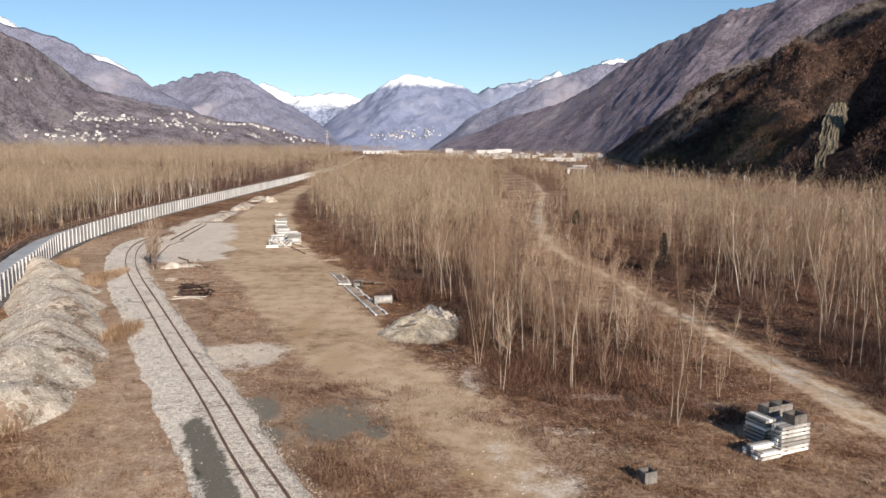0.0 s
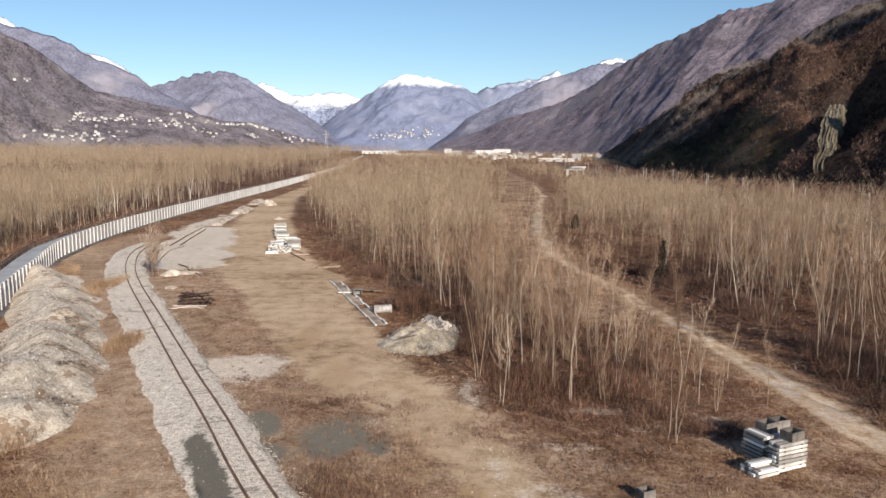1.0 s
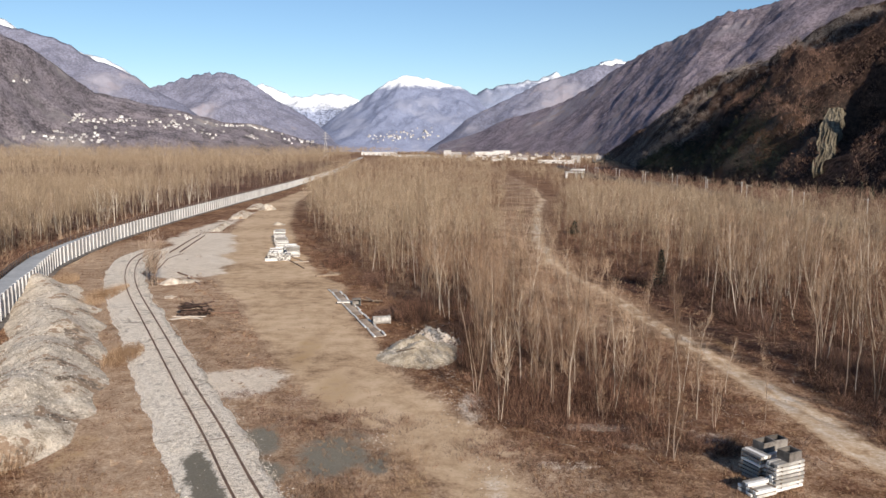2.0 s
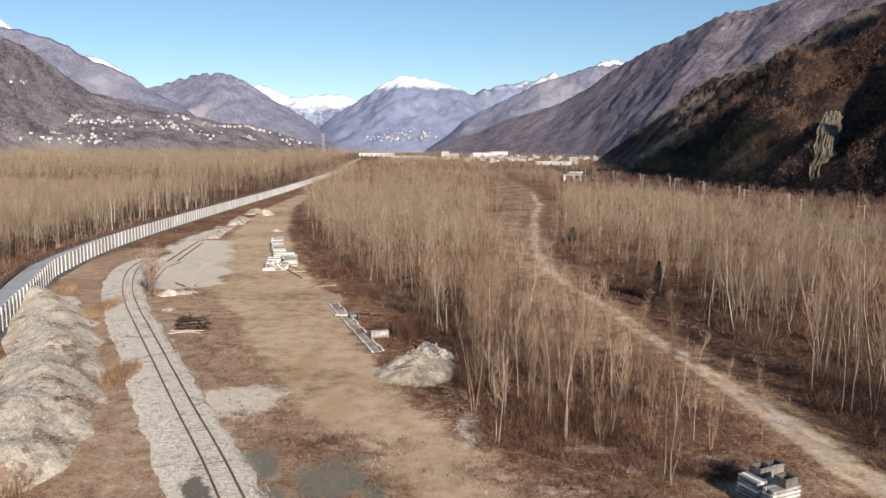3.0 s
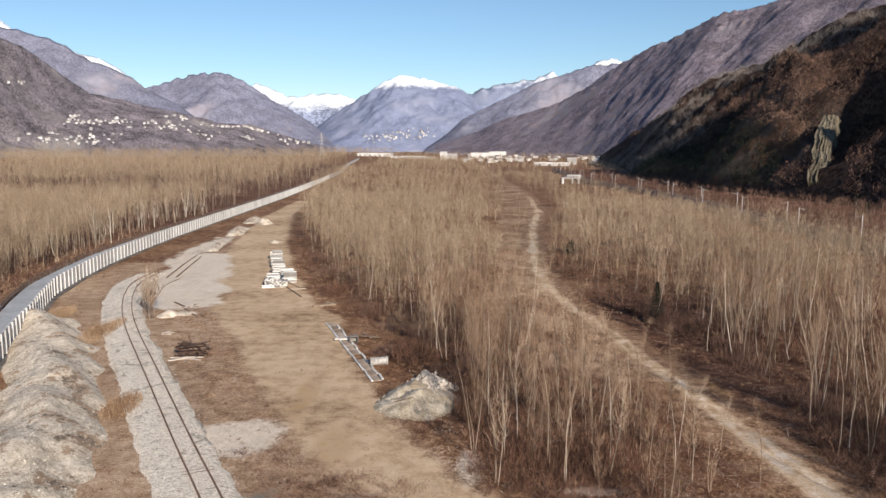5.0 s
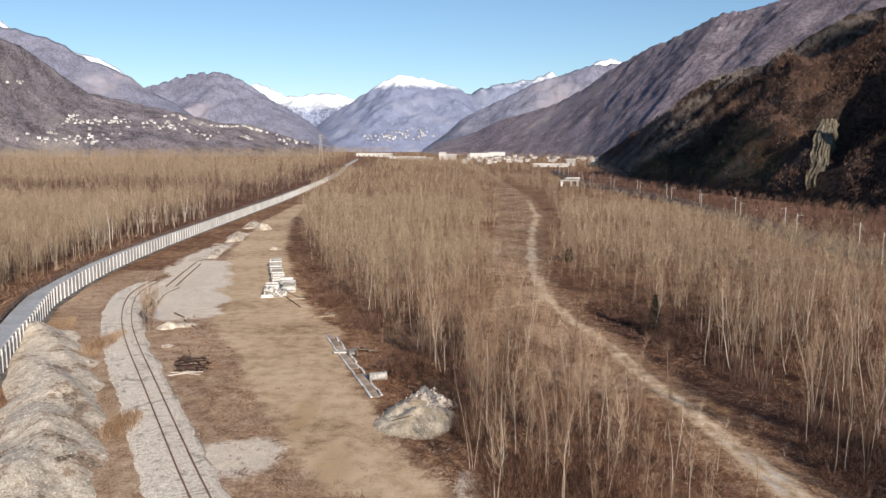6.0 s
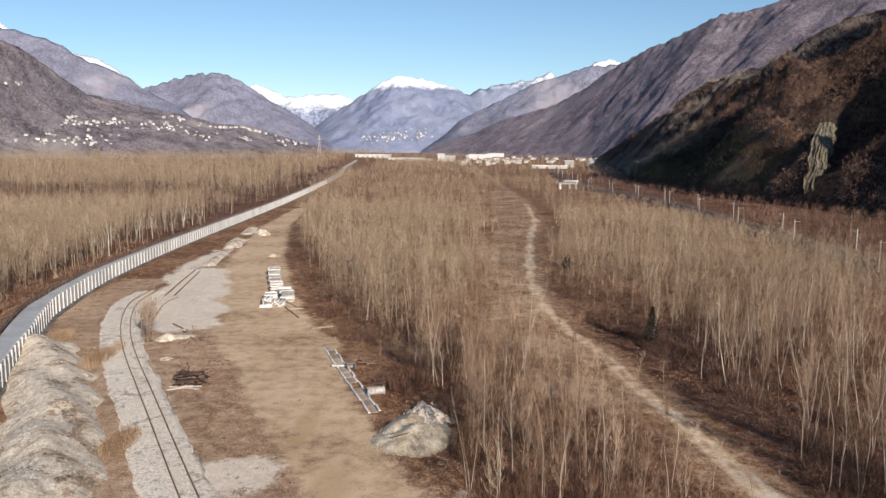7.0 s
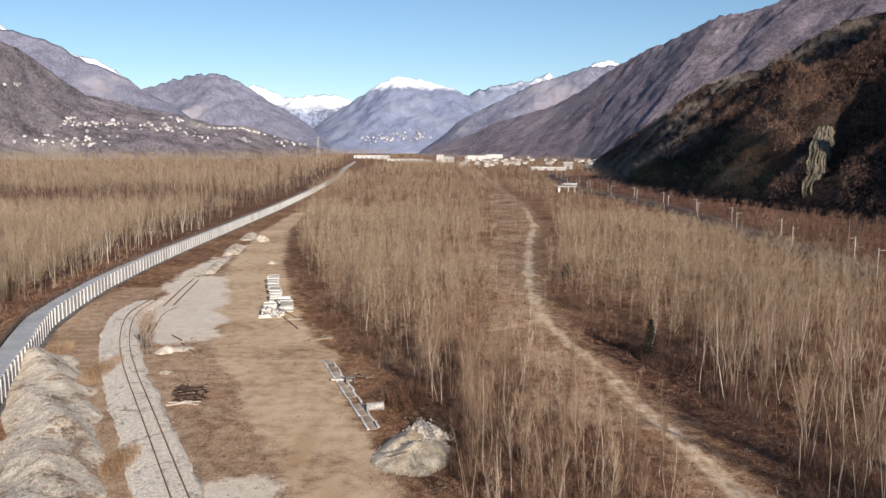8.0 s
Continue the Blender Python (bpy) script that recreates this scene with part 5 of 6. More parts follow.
def beam_pile(name, label, m, count, length, seed, mat, wide=1.6, high=0.7):
    rng = random.Random(seed)
    ob = thing(name, label, "scrap pile", m)
    me = mesh_of("beam", box_bm(length, 0.17, 0.15, 0.015), M[mat])
    for k in range(count):
        z = high * (k / count)
        w = wide * (1 - 0.6 * k / count)
        same_part("beam", me, ob, pose(rng.uniform(-0.5, 0.5), rng.uniform(-w, w), z, 0, rng.uniform(-11, 11) * (k > 4), rng.uniform(-38, 38) if k % 4 else rng.uniform(-70, 70)))
    return ob


beam_pile("scrap_pile", "pile of dark rusty rails and timber sleepers", pose(-33.2, 97.2, 0.02, 0, 0, 6), 64, 3.4, 3, "scrap", 2.4, 1.25)
beam_pile("scrap_pile", "weathered timber beams edging a scrap pile", pose(-33.2, 94.7, 0.02, 0, 0, 2), 7, 3.6, 4, "sleeper", 0.5, 0.3)
beam_pile("scrap_pile", "grey timber planks thrown on dark scrap", pose(-33.0, 96.6, 0.85, 0, 0, -3), 6, 2.6, 14, "wood", 0.9, 0.3)


def lying(name, label, x, y, turn, length, wide, high, mat, cat="beam"):
    ob = thing(name, label, cat, pose(x, y, 0.0, 0, 0, turn))
    part("beam", box_bm(length, wide, high, 0.02), M[mat], ob)
    return ob


lying("timber_beam", "dark timber beam lying on the bare yard", -41.5, 121.5, -57, 8.5, 0.24, 0.2, "rust")
lying("timber_beam", "short dark beam lying on the bare yard", -45.8, 128.5, -50, 4.5, 0.22, 0.2, "rust")
lying("timber_beam", "long dark beam sticking out of the scrap", -29.6, 98.2, 4, 3.6, 0.25, 0.2, "rust")
lying("timber_beam", "weathered beam beside the sleeper stacks", -28.8, 140.5, -64, 11, 0.22, 0.2, "wood")
lying("timber_beam", "weathered beam beside the sleeper stacks", -30.2, 147.5, -60, 8, 0.22, 0.2, "wood")
lying("timber_beam", "pale beam beside the sleeper stacks", -28.5, 143.2, 12, 3.0, 0.3, 0.2, "sleeper")
lying("timber_beam", "dark beam lying at the wood's edge", -21, 128, 25, 4.0, 0.4, 0.3, "wood")
lying("timber_beam", "dark pole lying across the gravel mound", -3.8, 76.6, 38, 4.4, 0.08, 0.08, "wood").location.z = 1.2
concrete_box("open pale concrete box beside the channel", pose(-13.1, 104.2, 0.52, 90, 0, 10), 1.2, 1.0, 0.9)
beam_pile("timber_pile", "few dark beams leaning on a pale box", pose(-11.2, 106, 0.02, 0, 0, -30), 5, 3.0, 6, "wood", 0.5, 0.4)
beam_pile("scrap_pile", "small scatter of pale broken boards", pose(-40.2, 108, 0.02, 0, 0, 30), 7, 1.2, 8, "sleeper", 1.0, 0.2)
beam_pile("timber_pile", "low pile of broken boards at the wood's edge", pose(-19.8, 129.5, 0.02, 0, 0, 12), 6, 2.4, 12, "wood", 0.8, 0.3)


beam_pile("rubble_row", "row of pale broken concrete slabs by the wall", pose(-68.0, 240, 0.02, 0, 0, 70), 9, 2.4, 21, "sleeper", 1.4, 0.5)
beam_pile("rubble_row", "row of pale broken concrete slabs by the wall", pose(-65.0, 262, 0.3, 0, 0, 60), 14, 1.8, 22, "sleeper", 1.4, 0.6)
beam_pile("rubble_row", "few pale broken slabs beside the gravel", pose(-66.8, 222, 0.02, 0, 0, 75), 5, 2.0, 23, "sleeper", 1.0, 0.3)


def branch_heap(label, x, y, r, h, seed, mat="brush", n=420):
    rng = random.Random(seed)
    wood = Wood()
    for _ in range(n):
        a, q = rng.uniform(0, 6.28), r * math.sqrt(rng.random())
        px, py = x + math.cos(a) * q, y + math.sin(a) * q
        l = rng.uniform(0.5, 1.6)
        b = rng.uniform(0, 6.28)
        wood.twig((px, py, h * (1 - q / r) * rng.random()), (math.cos(b) * l * 0.8, math.sin(b) * l * 0.8, l * rng.uniform(0.0, 0.6)), 0.07, rng, 0)
    ob = link_mesh("branch_heap", wood.v, wood.f, M[mat])
    return tagged(ob, label, "branch heap", kind="stuff")


branch_heap("dark pile of cut branches and soil", -7.8, 98.2, 2.2, 1.2, 1, "hill_brush", 900)


def thicket(label, x, y, rx, ry, h, seed, mat="brush", n=1600):
    rng = random.Random(seed)
    wood = Wood()
    for _ in range(n):
        a, q = rng.uniform(0, 6.28), math.sqrt(rng.random())
        px, py = (x + math.cos(a) * q * rx, y + math.sin(a) * q * ry) if h > 1.2 else (rng.gauss(x, rx * 0.6), rng.gauss(y, ry * 0.6))
        if h <= 1.2 and (float(wobble(px, py, 0.7, seed)) + 0.6 * float(wobble(px, py, 2.3, seed)) < rng.uniform(-0.7, 0.4) or math.hypot((px + 8.1) / 2.4, (py - 51.8) / 3.6) < 1):
            continue
        l = h * rng.uniform(0.35, 1.0) * (1.15 - 0.6 * q)
        b, o = rng.uniform(0, 6.28), l * (rng.uniform(0.05, 0.4) if h > 1.2 else rng.uniform(0.2, 1.1))
        wood.twig((px, py, rng.uniform(-0.05, 0.4) if h > 1.2 else -0.03), (math.cos(b) * o, math.sin(b) * o, l), rng.uniform(0.016, 0.036), rng, 0)
    ob = link_mesh("thicket", wood.v, wood.f, M[mat])
    return tagged(ob, label, "thicket", kind="stuff")


thicket("red-brown bramble thicket at the wood's edge", -4.8, 97.5, 2.6, 5.5, 2.6, 2, "brush", 2400)
thicket("leafless thicket behind the gravel mound", 2.6, 77, 2.0, 6.0, 2.2, 3, "brush", 2600)
thicket("leafless thicket at the wood's edge", -21, 140, 2.5, 6.0, 3.0, 4)
thicket("dry straw-coloured weeds below the wall", -61.0, 115, 1.5, 8.0, 2.3, 5, "straw", 4200)
thicket("dry weeds between mound and siding", -50.0, 106, 1.8, 10.0, 1.6, 6, "straw", 3600)
thicket("brown leafless shrub between mound and siding", -33.5, 76, 1.6, 4.0, 1.7, 7, "straw", 1800)
thicket("dry weeds beside the siding", -30.6, 50, 2.0, 4.0, 1.3, 8, "straw", 1800)


thicket("dense leafless undergrowth at the front of the wood", 9.0, 62.5, 5.5, 3.0, 1.5, 9, "brush", 2700)
thicket("dense leafless undergrowth at the front of the wood", 14.0, 66.0, 3.5, 5.0, 1.5, 10, "brush", 1800)
thicket("dense leafless undergrowth at the front of the wood", 5.0, 66.0, 2.5, 4.0, 1.5, 11, "brush", 1500)
thicket("dark leafless bushes inside the wood", -2.0, 104.0, 3.0, 4.0, 3.4, 12, "hill_brush", 1500)
thicket("dark leafless bushes inside the wood", 3.0, 92.0, 2.0, 4.0, 3.0, 13, "hill_brush", 1000)
thicket("dark leafless bushes at the wood's edge", -12.5, 121.0, 2.0, 4.0, 2.8, 14, "hill_brush", 900)
thicket("red-brown weeds round the foot of a gravel heap", -2.0, 73.0, 3.4, 1.2, 0.7, 28, "brush", 1500)
thicket("red-brown weeds round the foot of a gravel heap", 0.8, 76.5, 0.8, 3.0, 0.9, 29, "brush", 1200)
thicket("red-brown weeds round the foot of a gravel heap", -6.4, 79.0, 0.6, 4.0, 0.6, 30, "brush", 1000)
thicket("reddish dry weeds between siding and track road", -7.0, 43.5, 4.6, 3.4, 0.6, 15, "brush", 9000)
thicket("straw-coloured dry weeds beside the siding", -7.0, 44.5, 5.0, 4.0, 0.55, 16, "straw", 7500)
thicket("reddish dry weeds round a patch of grit", -8.5, 58.0, 5.0, 2.6, 0.55, 17, "brush", 6500)
thicket("straw-coloured weeds round a patch of grit", -3.5, 50.5, 1.8, 3.6, 0.5, 22, "straw", 3000)
thicket("reddish dry weeds along the siding", -14.0, 61.5, 2.6, 4.0, 0.5, 18, "brush", 2200)
thicket("straw-coloured dry weeds below the gravel mound", -24.0, 43.0, 3.0, 3.5, 0.7, 19, "straw", 4000)
thicket("straw-coloured dry grass around the sleeper stack", 16.0, 44.5, 7.0, 4.0, 0.3, 20, "straw", 4200)
thicket("red-brown dry weeds around the sleeper stack", 14.0, 47.0, 7.0, 4.5, 0.35, 23, "brush", 5000)
thicket("red-brown dry weeds before the wood", 6.0, 53.0, 5.0, 3.0, 0.5, 24, "brush", 8000)
thicket("reddish dry weeds on the white gravel's edge", -17.5, 65.0, 2.6, 1.0, 0.55, 21, "brush", 1400)
# Added dark bushes that stand in for tree shade at the wood's edge.
thicket("dark leafless bushes added as shade below the birches", 39.5, 76, 3.5, 8.0, 1.8, 25, "hill_brush", 3400)
thicket("dark leafless bushes added as shade below the birches", 38.0, 97, 3.0, 9.0, 2.0, 26, "hill_brush", 3600)
thicket("dark leafless bushes added as shade below the birches", 33.0, 117, 2.6, 8.0, 2.2, 27, "hill_brush", 2600)


def bare_shrub(label, x, y, h, wide, seed):
    rng = random.Random(seed)
    ob = thing("bare_shrub", label, "shrub", pose(x, y, 0))
    wood = Wood()
    for _ in range(7):
        far_tree(wood, rng, rng.uniform(-0.7, 0.7), rng.uniform(-0.7, 0.7), h * rng.uniform(0.45, 1.0), 18, 90, wide, 0.07)
    link_mesh("crown", wood.v, wood.f, [M["bark"], M["bark"]], ob, wood.k)


bare_shrub("tall leafless shrub beside the railway siding", -46.4, 117, 8.5, 3.8, 3)
bare_shrub("low leafless shrub beside the railway siding", -48.2, 122, 4.5, 2.4, 4)


def rock_face(label, slant, height, half_u, half_v, seed, proud=1.5):
    """Bare rock breaking out of the hillside round a place on it."""
    d = np.abs(hill_j[..., 0] / np.maximum(hill_j[..., 1], 50) - slant) * 500 + np.abs(hill_j[..., 2] - height)
    ci, cj = np.unravel_index(np.argmin(d), d.shape)
    k = 4
    verts, faces = [], []
    nu, nv = half_u * 2 * k + 1, half_v * 2 * k + 1
    for a in range(nu):
        for c in range(nv):
            u, v = ci - half_u + a / k, cj - half_v + c / k
            i, j = int(u), int(v)
            fu, fv = u - i, v - j
            p = hill_j[i, j] * (1 - fu) * (1 - fv) + hill_j[i + 1, j] * fu * (1 - fv) + hill_j[i, j + 1] * (1 - fu) * fv + hill_j[i + 1, j + 1] * fu * fv
            e = max(abs(a / (nu - 1) * 2 - 1), abs(c / (nv - 1) * 2 - 1))
            ragged = 0.5 * noise.fractal(Vector((p[0] * 0.12, p[1] * 0.12, seed)), 0.8, 2.1, 4)
            lift = proud * (1.5 - 2.2 * e + 2 * ragged) + 2.2 * abs(noise.fractal(Vector((p[0] * 0.3, p[1] * 0.3, p[2] * 0.08 + seed)), 0.7, 2.1, 5))
            verts.append((p[0] - lift * 0.75, p[1] - lift * 0.35, p[2] + lift * 0.4))
    for a in range(nu - 1):
        for c in range(nv - 1):
            q = a * nv + c
            faces.append((q, q + nv, q + nv + 1, q + 1))
    tagged(link_mesh("rock_outcrop", verts, faces, M["cliff"]), label, "outcrop")


def crag():
    """A tall ribbed rock face standing out of the wooded hill above the railway."""
    low, top = Vector((188, 399, 9)), Vector((225, 460, 47))
    across, out = Vector((0.89, -0.45, 0.0)), Vector((-0.5, -0.62, 0.6))
    nu, nv = 30, 44
    verts, faces = [], []
    for j in range(nv):
        v = j / (nv - 1)
        half = (2.8 + 2.6 * math.sin(v * 2.4)) * (1 + 0.25 * noise.noise(Vector((v * 7, 1, 3))))
        for i in range(nu):
            u = i / (nu - 1) * 2 - 1
            p = low.lerp(top, v) + across * (u * half + 1.5 * noise.noise(Vector((v * 5, 8, 2))))
            rib = abs(noise.fractal(Vector((u * 3.2 + v * 1.2, v * 2.0, 4.0)), 0.7, 2.1, 6))
            lift = 0.5 * (1 - u * u) * (1 - (2 * v - 1) ** 4) + 2.6 * rib - 0.9 + (0 if abs(u) < 0.9 and 0 < j < nv - 1 else -6)
            verts.append(tuple(p + out * lift))
    for j in range(nv - 1):
        for i in range(nu - 1):
            q = j * nu + i
            faces.append((q, q + 1, q + nu + 1, q + nu))
    tagged(link_mesh("rock_outcrop", verts, faces, M["cliff"]), "pale yellowish ribbed rock face on the wooded hill", "outcrop")


crag()
rock_face("pale rock outcrop on the far end of the hill", 0.29, 62, 1, 4, 5.0, 1.6)
rock_face("grey rock outcrop on the crest of the hill", 0.33, 88, 1, 3, 6.0, 2.0)
rock_face("grey rock outcrop on the crest of the hill", 0.385, 108, 2, 3, 7.0, 2.0)
rock_face("small grey rock outcrop among red-brown trees", 0.475, 72, 1, 3, 8.0, 1.8)


def dry_grass():
    """Tufts of dry winter grass and weeds on the open ground."""
    rng = random.Random(51)
    wood = Wood()
    pick = np.random.default_rng(7)
    Y = 34 * (200 / 34) ** pick.random(90000)
    X = pick.uniform(-0.62, 0.62, 90000) * Y
    half = np.interp(Y, [30, 45, 60, 90, 120, 150, 200], [2.4, 2.6, 4.2, 6, 8.5, 9.0, 7.5])
    bare = (np.hypot((X + 57) / 9, (Y - 165) / 34) < 1) | (np.hypot((X + 50) / 8, (Y - 140) / 18) < 1) | (far_from(X, Y, TRACK) < 4.0) | (far_from(X, Y, PATH_R) < 1.8) | (far_from(X, Y, MOUND_L) < 4.4) | (far_from(X, Y, YARD) < half + 0.5)
    keep = (X > wall_x(Y) + 1) & (~bare | (pick.random(90000) < 0.03)) & (wobble(X, Y, 0.3, 6) + 0.5 * wobble(X, Y, 1.1, 3) > pick.uniform(-1.0, 0.8, 90000))
    track = np.interp(Y, [p[1] for p in TRACK], [p[0] for p in TRACK])
    keep &= (np.abs(X - track + 8.5) > 5.5) | (pick.random(90000) < 0.4)
    X, Y = X[keep][:21000], Y[keep][:21000]
    for x, y, z in zip(X.tolist(), Y.tolist(), ground_z(X, Y).tolist()):
        h = rng.uniform(0.1, 0.34) * (1.7 if rng.random() < 0.1 else 1)
        k = 0 if rng.random() < 0.45 else 1
        for _ in range(9):
            a, o = rng.uniform(0, 6.28), rng.uniform(0.1, 0.9) * h
            wood.twig((x + rng.gauss(0, 0.12), y + rng.gauss(0, 0.12), z - 0.02), (math.cos(a) * o, math.sin(a) * o, h * rng.uniform(0.6, 1)), 0.012 + 0.00035 * y, rng, k)
    ob = link_mesh("dry_grass", wood.v, wood.f, [M["straw"], M["brush"]], None, wood.k)
    tagged(ob, "tufts of dry straw and red-brown weeds", "grass", kind="stuff")


dry_grass()


def fir_tree(x, y, h, r, seed, label):
    rng = random.Random(seed)
    ob = thing("fir_tree", label, "tree", pose(x, y, -0.05))
    t = Wood()
    t.tube([(0, 0, 0), (0, 0, h * 0.5), (0, 0, h)], [0.14, 0.09, 0.01], 6)
    link_mesh("trunk", t.v, t.f, M["bark"], ob)
    c = Wood()
    for _ in range(1300):
        u = rng.random() ** 1.3
        a = rng.uniform(0, 6.28)
        q = r * (1 - u) * math.sqrt(rng.random()) * rng.uniform(0.7, 1.15)
        l = rng.uniform(0.25, 0.6)
        c.twig((math.cos(a) * q, math.sin(a) * q, h * (0.06 + 0.92 * u)), (math.cos(a) * l, math.sin(a) * l, rng.uniform(-0.3, 0.15)), rng.uniform(0.1, 0.22), rng, 0)
    link_mesh("crown", c.v, c.f, M["fir"], ob)


fir_tree(32.4, 117.5, 6.5, 1.6, 1, "small dark green fir among bare birches")
fir_tree(31.5, 196, 3.6, 2.0, 2, "low dark green conifer beside the path")
fir_tree(142, 268, 11, 3.4, 3, "dark conifer below the hill")
fir_tree(150, 276, 9, 3.0, 4, "dark conifer below the hill")


# ---- main line, far buildings, town ----
def main_line():
    x, y, h = along(RAILWAY, 6.0)
    bed = strip("railway_bed", x, y, h, [(-6, -0.3), (-2.8, 2.2), (2.8, 2.2), (6, -0.3)], M["scrap"])
    tagged(bed, "dark brown bed of the main railway line", "railway bed", kind="structure")
    pole = mesh_of("mast", box_bm(0.17, 0.17, 8.0, 0.02), M["mast"])
    arm = mesh_of("arm", box_bm(2.0, 0.08, 0.08, 0.0, (-0.95, 0, 7.4)), M["mast"])
    xs, ys, hs = along(RAILWAY, 27.0)
    for i, (a, b, c) in enumerate(zip(xs, ys, hs)):
        side = 3.4 if i % 2 else -3.4
        ob = thing("catenary_mast", "pale steel railway mast beside the line", "mast", pose(a + math.sin(c) * side, b - math.cos(c) * side, 0.3, 0, 0, math.degrees(c) - 90 + (180 if side < 0 else 0)), "railway masts")
        same_part("mast", pole, ob, Matrix())
        same_part("arm", arm, ob, Matrix())


main_line()


def portal():
    ob = thing("concrete_portal", "small white concrete overpass frame by the railway", "overpass", pose(90.5, 571, 0) @ Matrix.Diagonal((0.88, 0.88, 0.7, 1)))
    for name, size, at in (("pier", (1.6, 5, 5.4), (-6.6, 0, 0)), ("pier", (1.2, 5, 5.4), (6.8, 0, 0)), ("pier", (1.0, 5, 5.4), (1.5, 0, 0)), ("deck", (16, 7, 1.3), (0, 0, 5.4)), ("parapet", (12, 0.5, 1.4), (2.5, -3, 8.2)), ("upper_deck", (12, 6, 0.7), (2.5, 0.5, 7.6)), ("post", (0.6, 0.6, 0.95), (-2, 0, 6.7)), ("post", (0.6, 0.6, 0.95), (7, 0, 6.7))):
        part(name, box_bm(*size, 0.05, at), M["white_wall"], ob)


portal()


def pylon(x, y, height):
    """A lattice mast: four tapering legs, rings of braces and three pairs of arms."""
    ob = thing("power_pylon", "tall grey lattice power pylon far down the valley", "pylon", pose(x, y, 0))
    for sx in (-1, 1):
        for sy in (-1, 1):
            leg = Wood()
            leg.tube([(sx * 4, sy * 4, 0), (sx * 1.4, sy * 1.4, height * 0.6), (sx * 0.4, sy * 0.4, height)], [0.24, 0.2, 0.15], 4)
            link_mesh("leg", leg.v, leg.f, M["mast"], ob)
    for k in range(7):
        z = height * (0.08 + 0.13 * k)
        w = float(np.interp(z, [0, height * 0.6, height], [8, 2.8, 0.8]))
        part("brace", box_bm(w, w, 0.3, 0, (0, 0, z)), M["mast"], ob)
    for z, w in ((0.72, 11), (0.82, 13), (0.92, 9)):
        part("arm", box_bm(w, 0.6, 0.5, 0, (0, 0, height * z)), M["mast"], ob)


pylon(-246, 1500, 52)


def house_kind(name, label, sx, sy, sz, roof_h, storeys, bays):
    """A house: walls, gabled roof, dark windows set into the front and sides."""
    ob = thing(name, label, "house", group="houses of the valley")
    part("wall", box_bm(sx, sy, sz + 2, 0, (0, 0, -2)), M["white_wall"], ob)
    bm = bmesh.new()
    e = 0.6
    a = [bm.verts.new(p) for p in ((-sx / 2 - e, -sy / 2 - e, sz), (sx / 2 + e, -sy / 2 - e, sz), (sx / 2 + e, sy / 2 + e, sz), (-sx / 2 - e, sy / 2 + e, sz), (-sx / 2 - e, 0, sz + roof_h), (sx / 2 + e, 0, sz + roof_h))]
    for q in ((0, 1, 5, 4), (2, 3, 4, 5), (0, 4, 3), (1, 2, 5), (0, 3, 2, 1)):
        bm.faces.new([a[i] for i in q])
    part("roof", bm, M["roof"], ob)
    pane = mesh_of("window", box_bm(1.2, 0.12, 1.5, 0), M["rust"])
    for s in range(storeys):
        for b in range(bays):
            same_part("window", pane, ob, pose(-sx / 2 + sx * (b + 0.5) / bays, -sy / 2 - 0.01, 1 + s * 3))
    return ob


HOUSES = [house_kind("house", "white two-storey house with a tiled gable roof", 7.5, 6.5, 4.6, 2.6, 2, 3),
          house_kind("house", "pale three-storey house with a tiled gable roof", 8, 7, 6.5, 2.2, 2, 3),
          house_kind("farmhouse", "long low pale house with a tiled roof", 11, 6, 3.8, 1.8, 1, 4)]


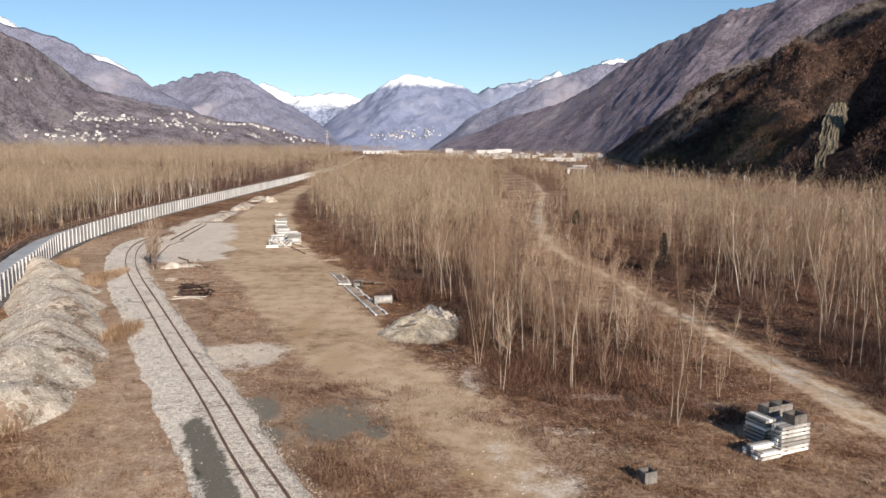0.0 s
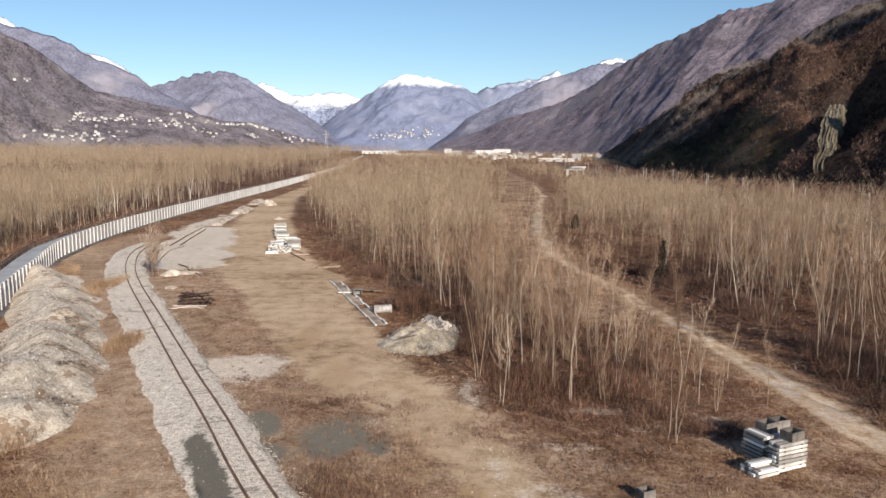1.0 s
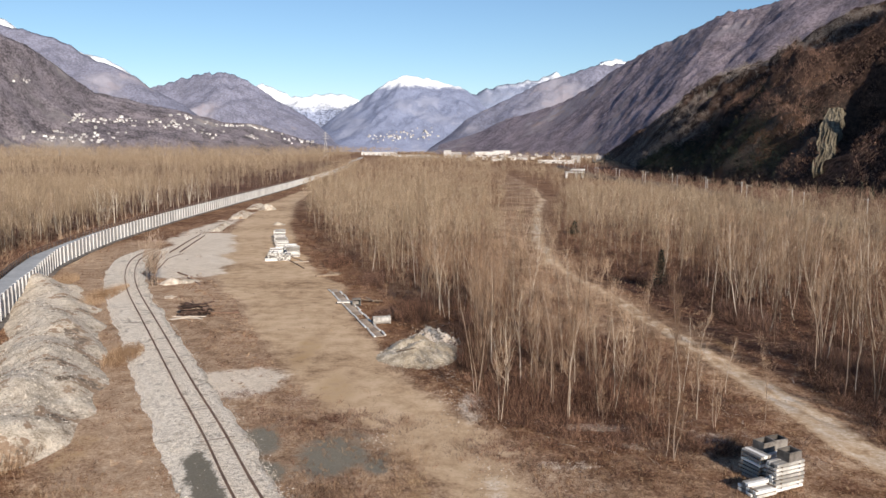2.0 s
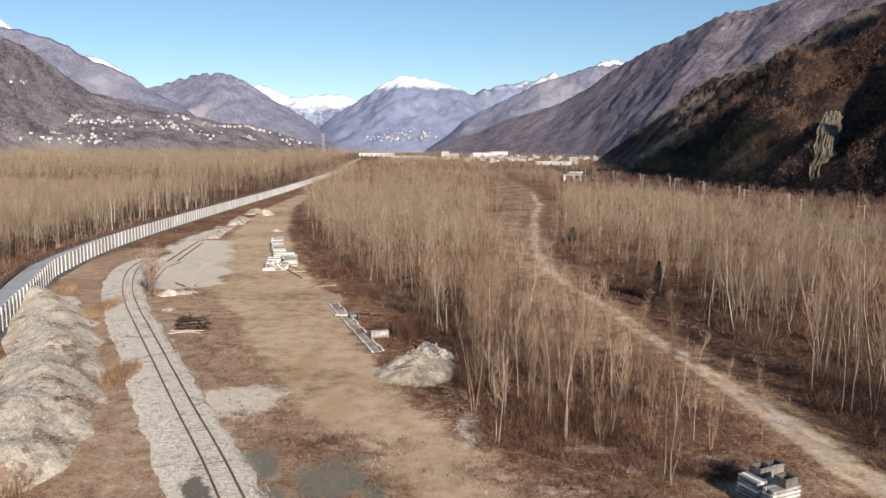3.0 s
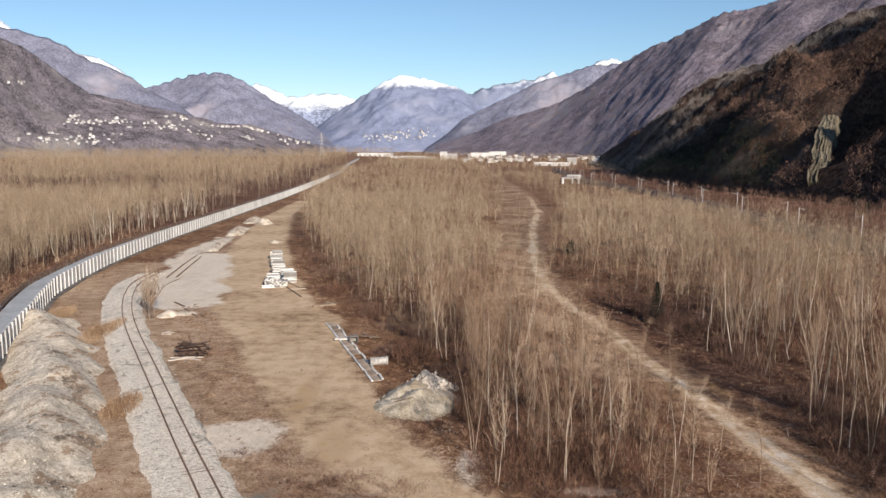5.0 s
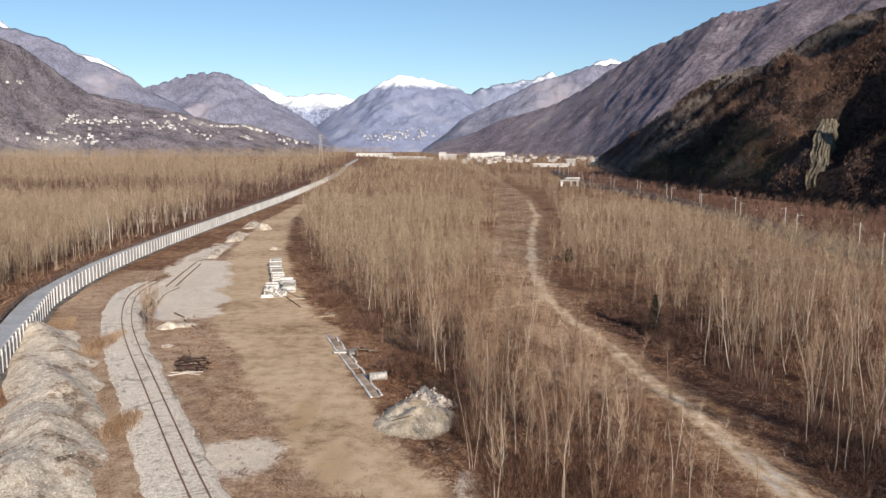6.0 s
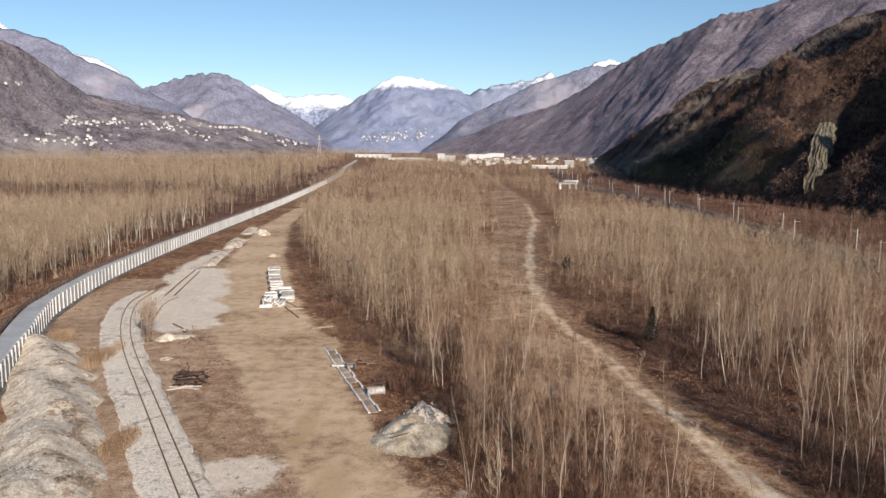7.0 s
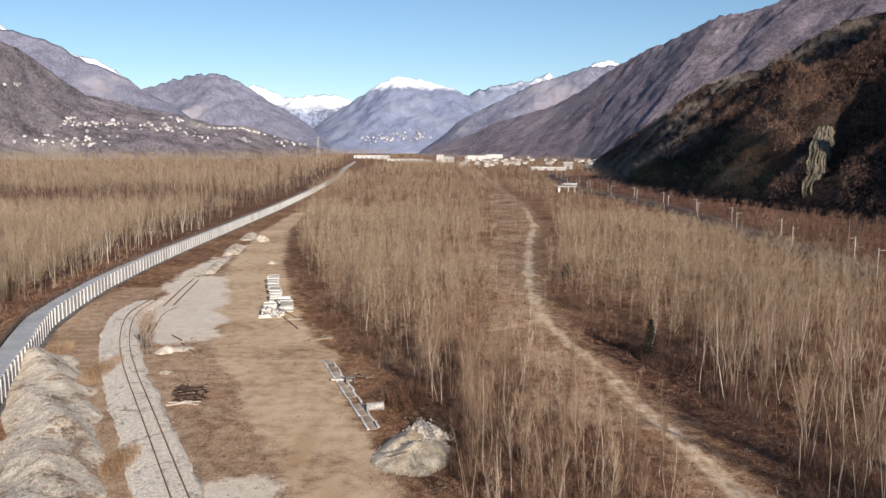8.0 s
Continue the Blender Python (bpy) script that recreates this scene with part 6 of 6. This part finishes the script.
def settle():
    rng = random.Random(61)
    # hamlets by bearing and rise seen from the middle of the valley, with their spread and number of houses
    hamlets = [(-0.56, 0.077, 0.02, 0.002, 8), (-0.482, 0.034, 0.01, 0.003, 12), (-0.464, 0.026, 0.033, 0.002, 20), (-0.431, 0.028, 0.016, 0.002, 12), (-0.364, 0.023, 0.016, 0.003, 24), (-0.35, 0.035, 0.01, 0.003, 6), (-0.344, 0.045, 0.006, 0.002, 5), (-0.313, 0.012, 0.012, 0.003, 10), (-0.291, 0.028, 0.007, 0.002, 9), (-0.265, 0.028, 0.006, 0.002, 7), (-0.247, 0.025, 0.01, 0.002, 10), (-0.486, 0.005, 0.033, 0.003, 32), (-0.434, 0.014, 0.022, 0.004, 6), (-0.254, 0.008, 0.01, 0.002, 7), (-0.195, 0.006, 0.013, 0.003, 14), (-0.512, 0.012, 0.007, 0.002, 5), (-0.316, 0.023, 0.022, 0.004, 7)]
    for slope, groups, size in ((slope_a, hamlets, (0.45, 0.85)), (slope_f, [(-0.066, 0.011, 0.026, 0.003, 60), (-0.034, 0.017, 0.01, 0.003, 14)], (0.5, 1.0))):
        bearing, rise = slope[:, :56, 0] / slope[:, :56, 1], (slope[:, :56, 2] - 30) / slope[:, :56, 1]
        for cs, ce, ds, de, count in groups:
            for _ in range(count):
                d = np.hypot(bearing - rng.gauss(cs, ds * 0.9), rise - rng.gauss(ce, de * 0.9))
                p = slope[np.unravel_index(np.argmin(d), d.shape)]
                copy_thing(rng.choice(HOUSES), pose(p[0] + rng.uniform(-8, 8), p[1] + rng.uniform(-4, 4), p[2] + 0.8, 0, 0, rng.uniform(-40, 40)) @ Matrix.Scale(rng.uniform(*size), 4))
    for _ in range(60):
        y = rng.uniform(1250, 2500)
        x = y * rng.uniform(0.02, 0.2)
        copy_thing(rng.choice(HOUSES), pose(x, y, 0, 0, 0, rng.uniform(-40, 40)))
    for x, y, w, d, z, lab in [(-215, 2150, 70, 40, 8, "long white industrial hall on the valley floor"), (-165, 2020, 40, 30, 9, "white industrial hall on the valley floor"), (80, 1820, 52, 30, 12, "white industrial hall on the valley floor"), (120, 1880, 40, 26, 15, "tall pale industrial hall"), (-10, 1610, 14, 16, 16, "tall grey block on the valley floor"), (8, 1620, 22, 18, 11, "pale warehouse on the valley floor"), (150, 1120, 50, 14, 4, "long low pale warehouse near the railway"), (188, 1180, 14, 12, 10, "pale industrial frame near the railway"), (-90, 1750, 80, 20, 5, "row of low pale sheds"), (-60, 1660, 60, 16, 4, "row of low pale sheds")]:
        ob = thing("industrial_hall", lab, "hall", pose(x, y, 0, 0, 0, -4))
        part("wall", box_bm(w, d, z, 0.2), M["hall"], ob)
        part("roof", box_bm(w + 1.5, d + 1.5, 0.8, 0.1, (0, 0, z)), M["white_wall"], ob)
        door = mesh_of("door", box_bm(4, 0.3, min(4.5, z * 0.6), 0), M["old_concrete"])
        for b in range(max(1, int(w / 14))):
            same_part("door", door, ob, pose(-w / 2 + 7 + b * 14, -d / 2 - 0.02, 0))
    for k in HOUSES:
        for o in [*k.children_recursive, k]:
            bpy.data.objects.remove(o)


settle()
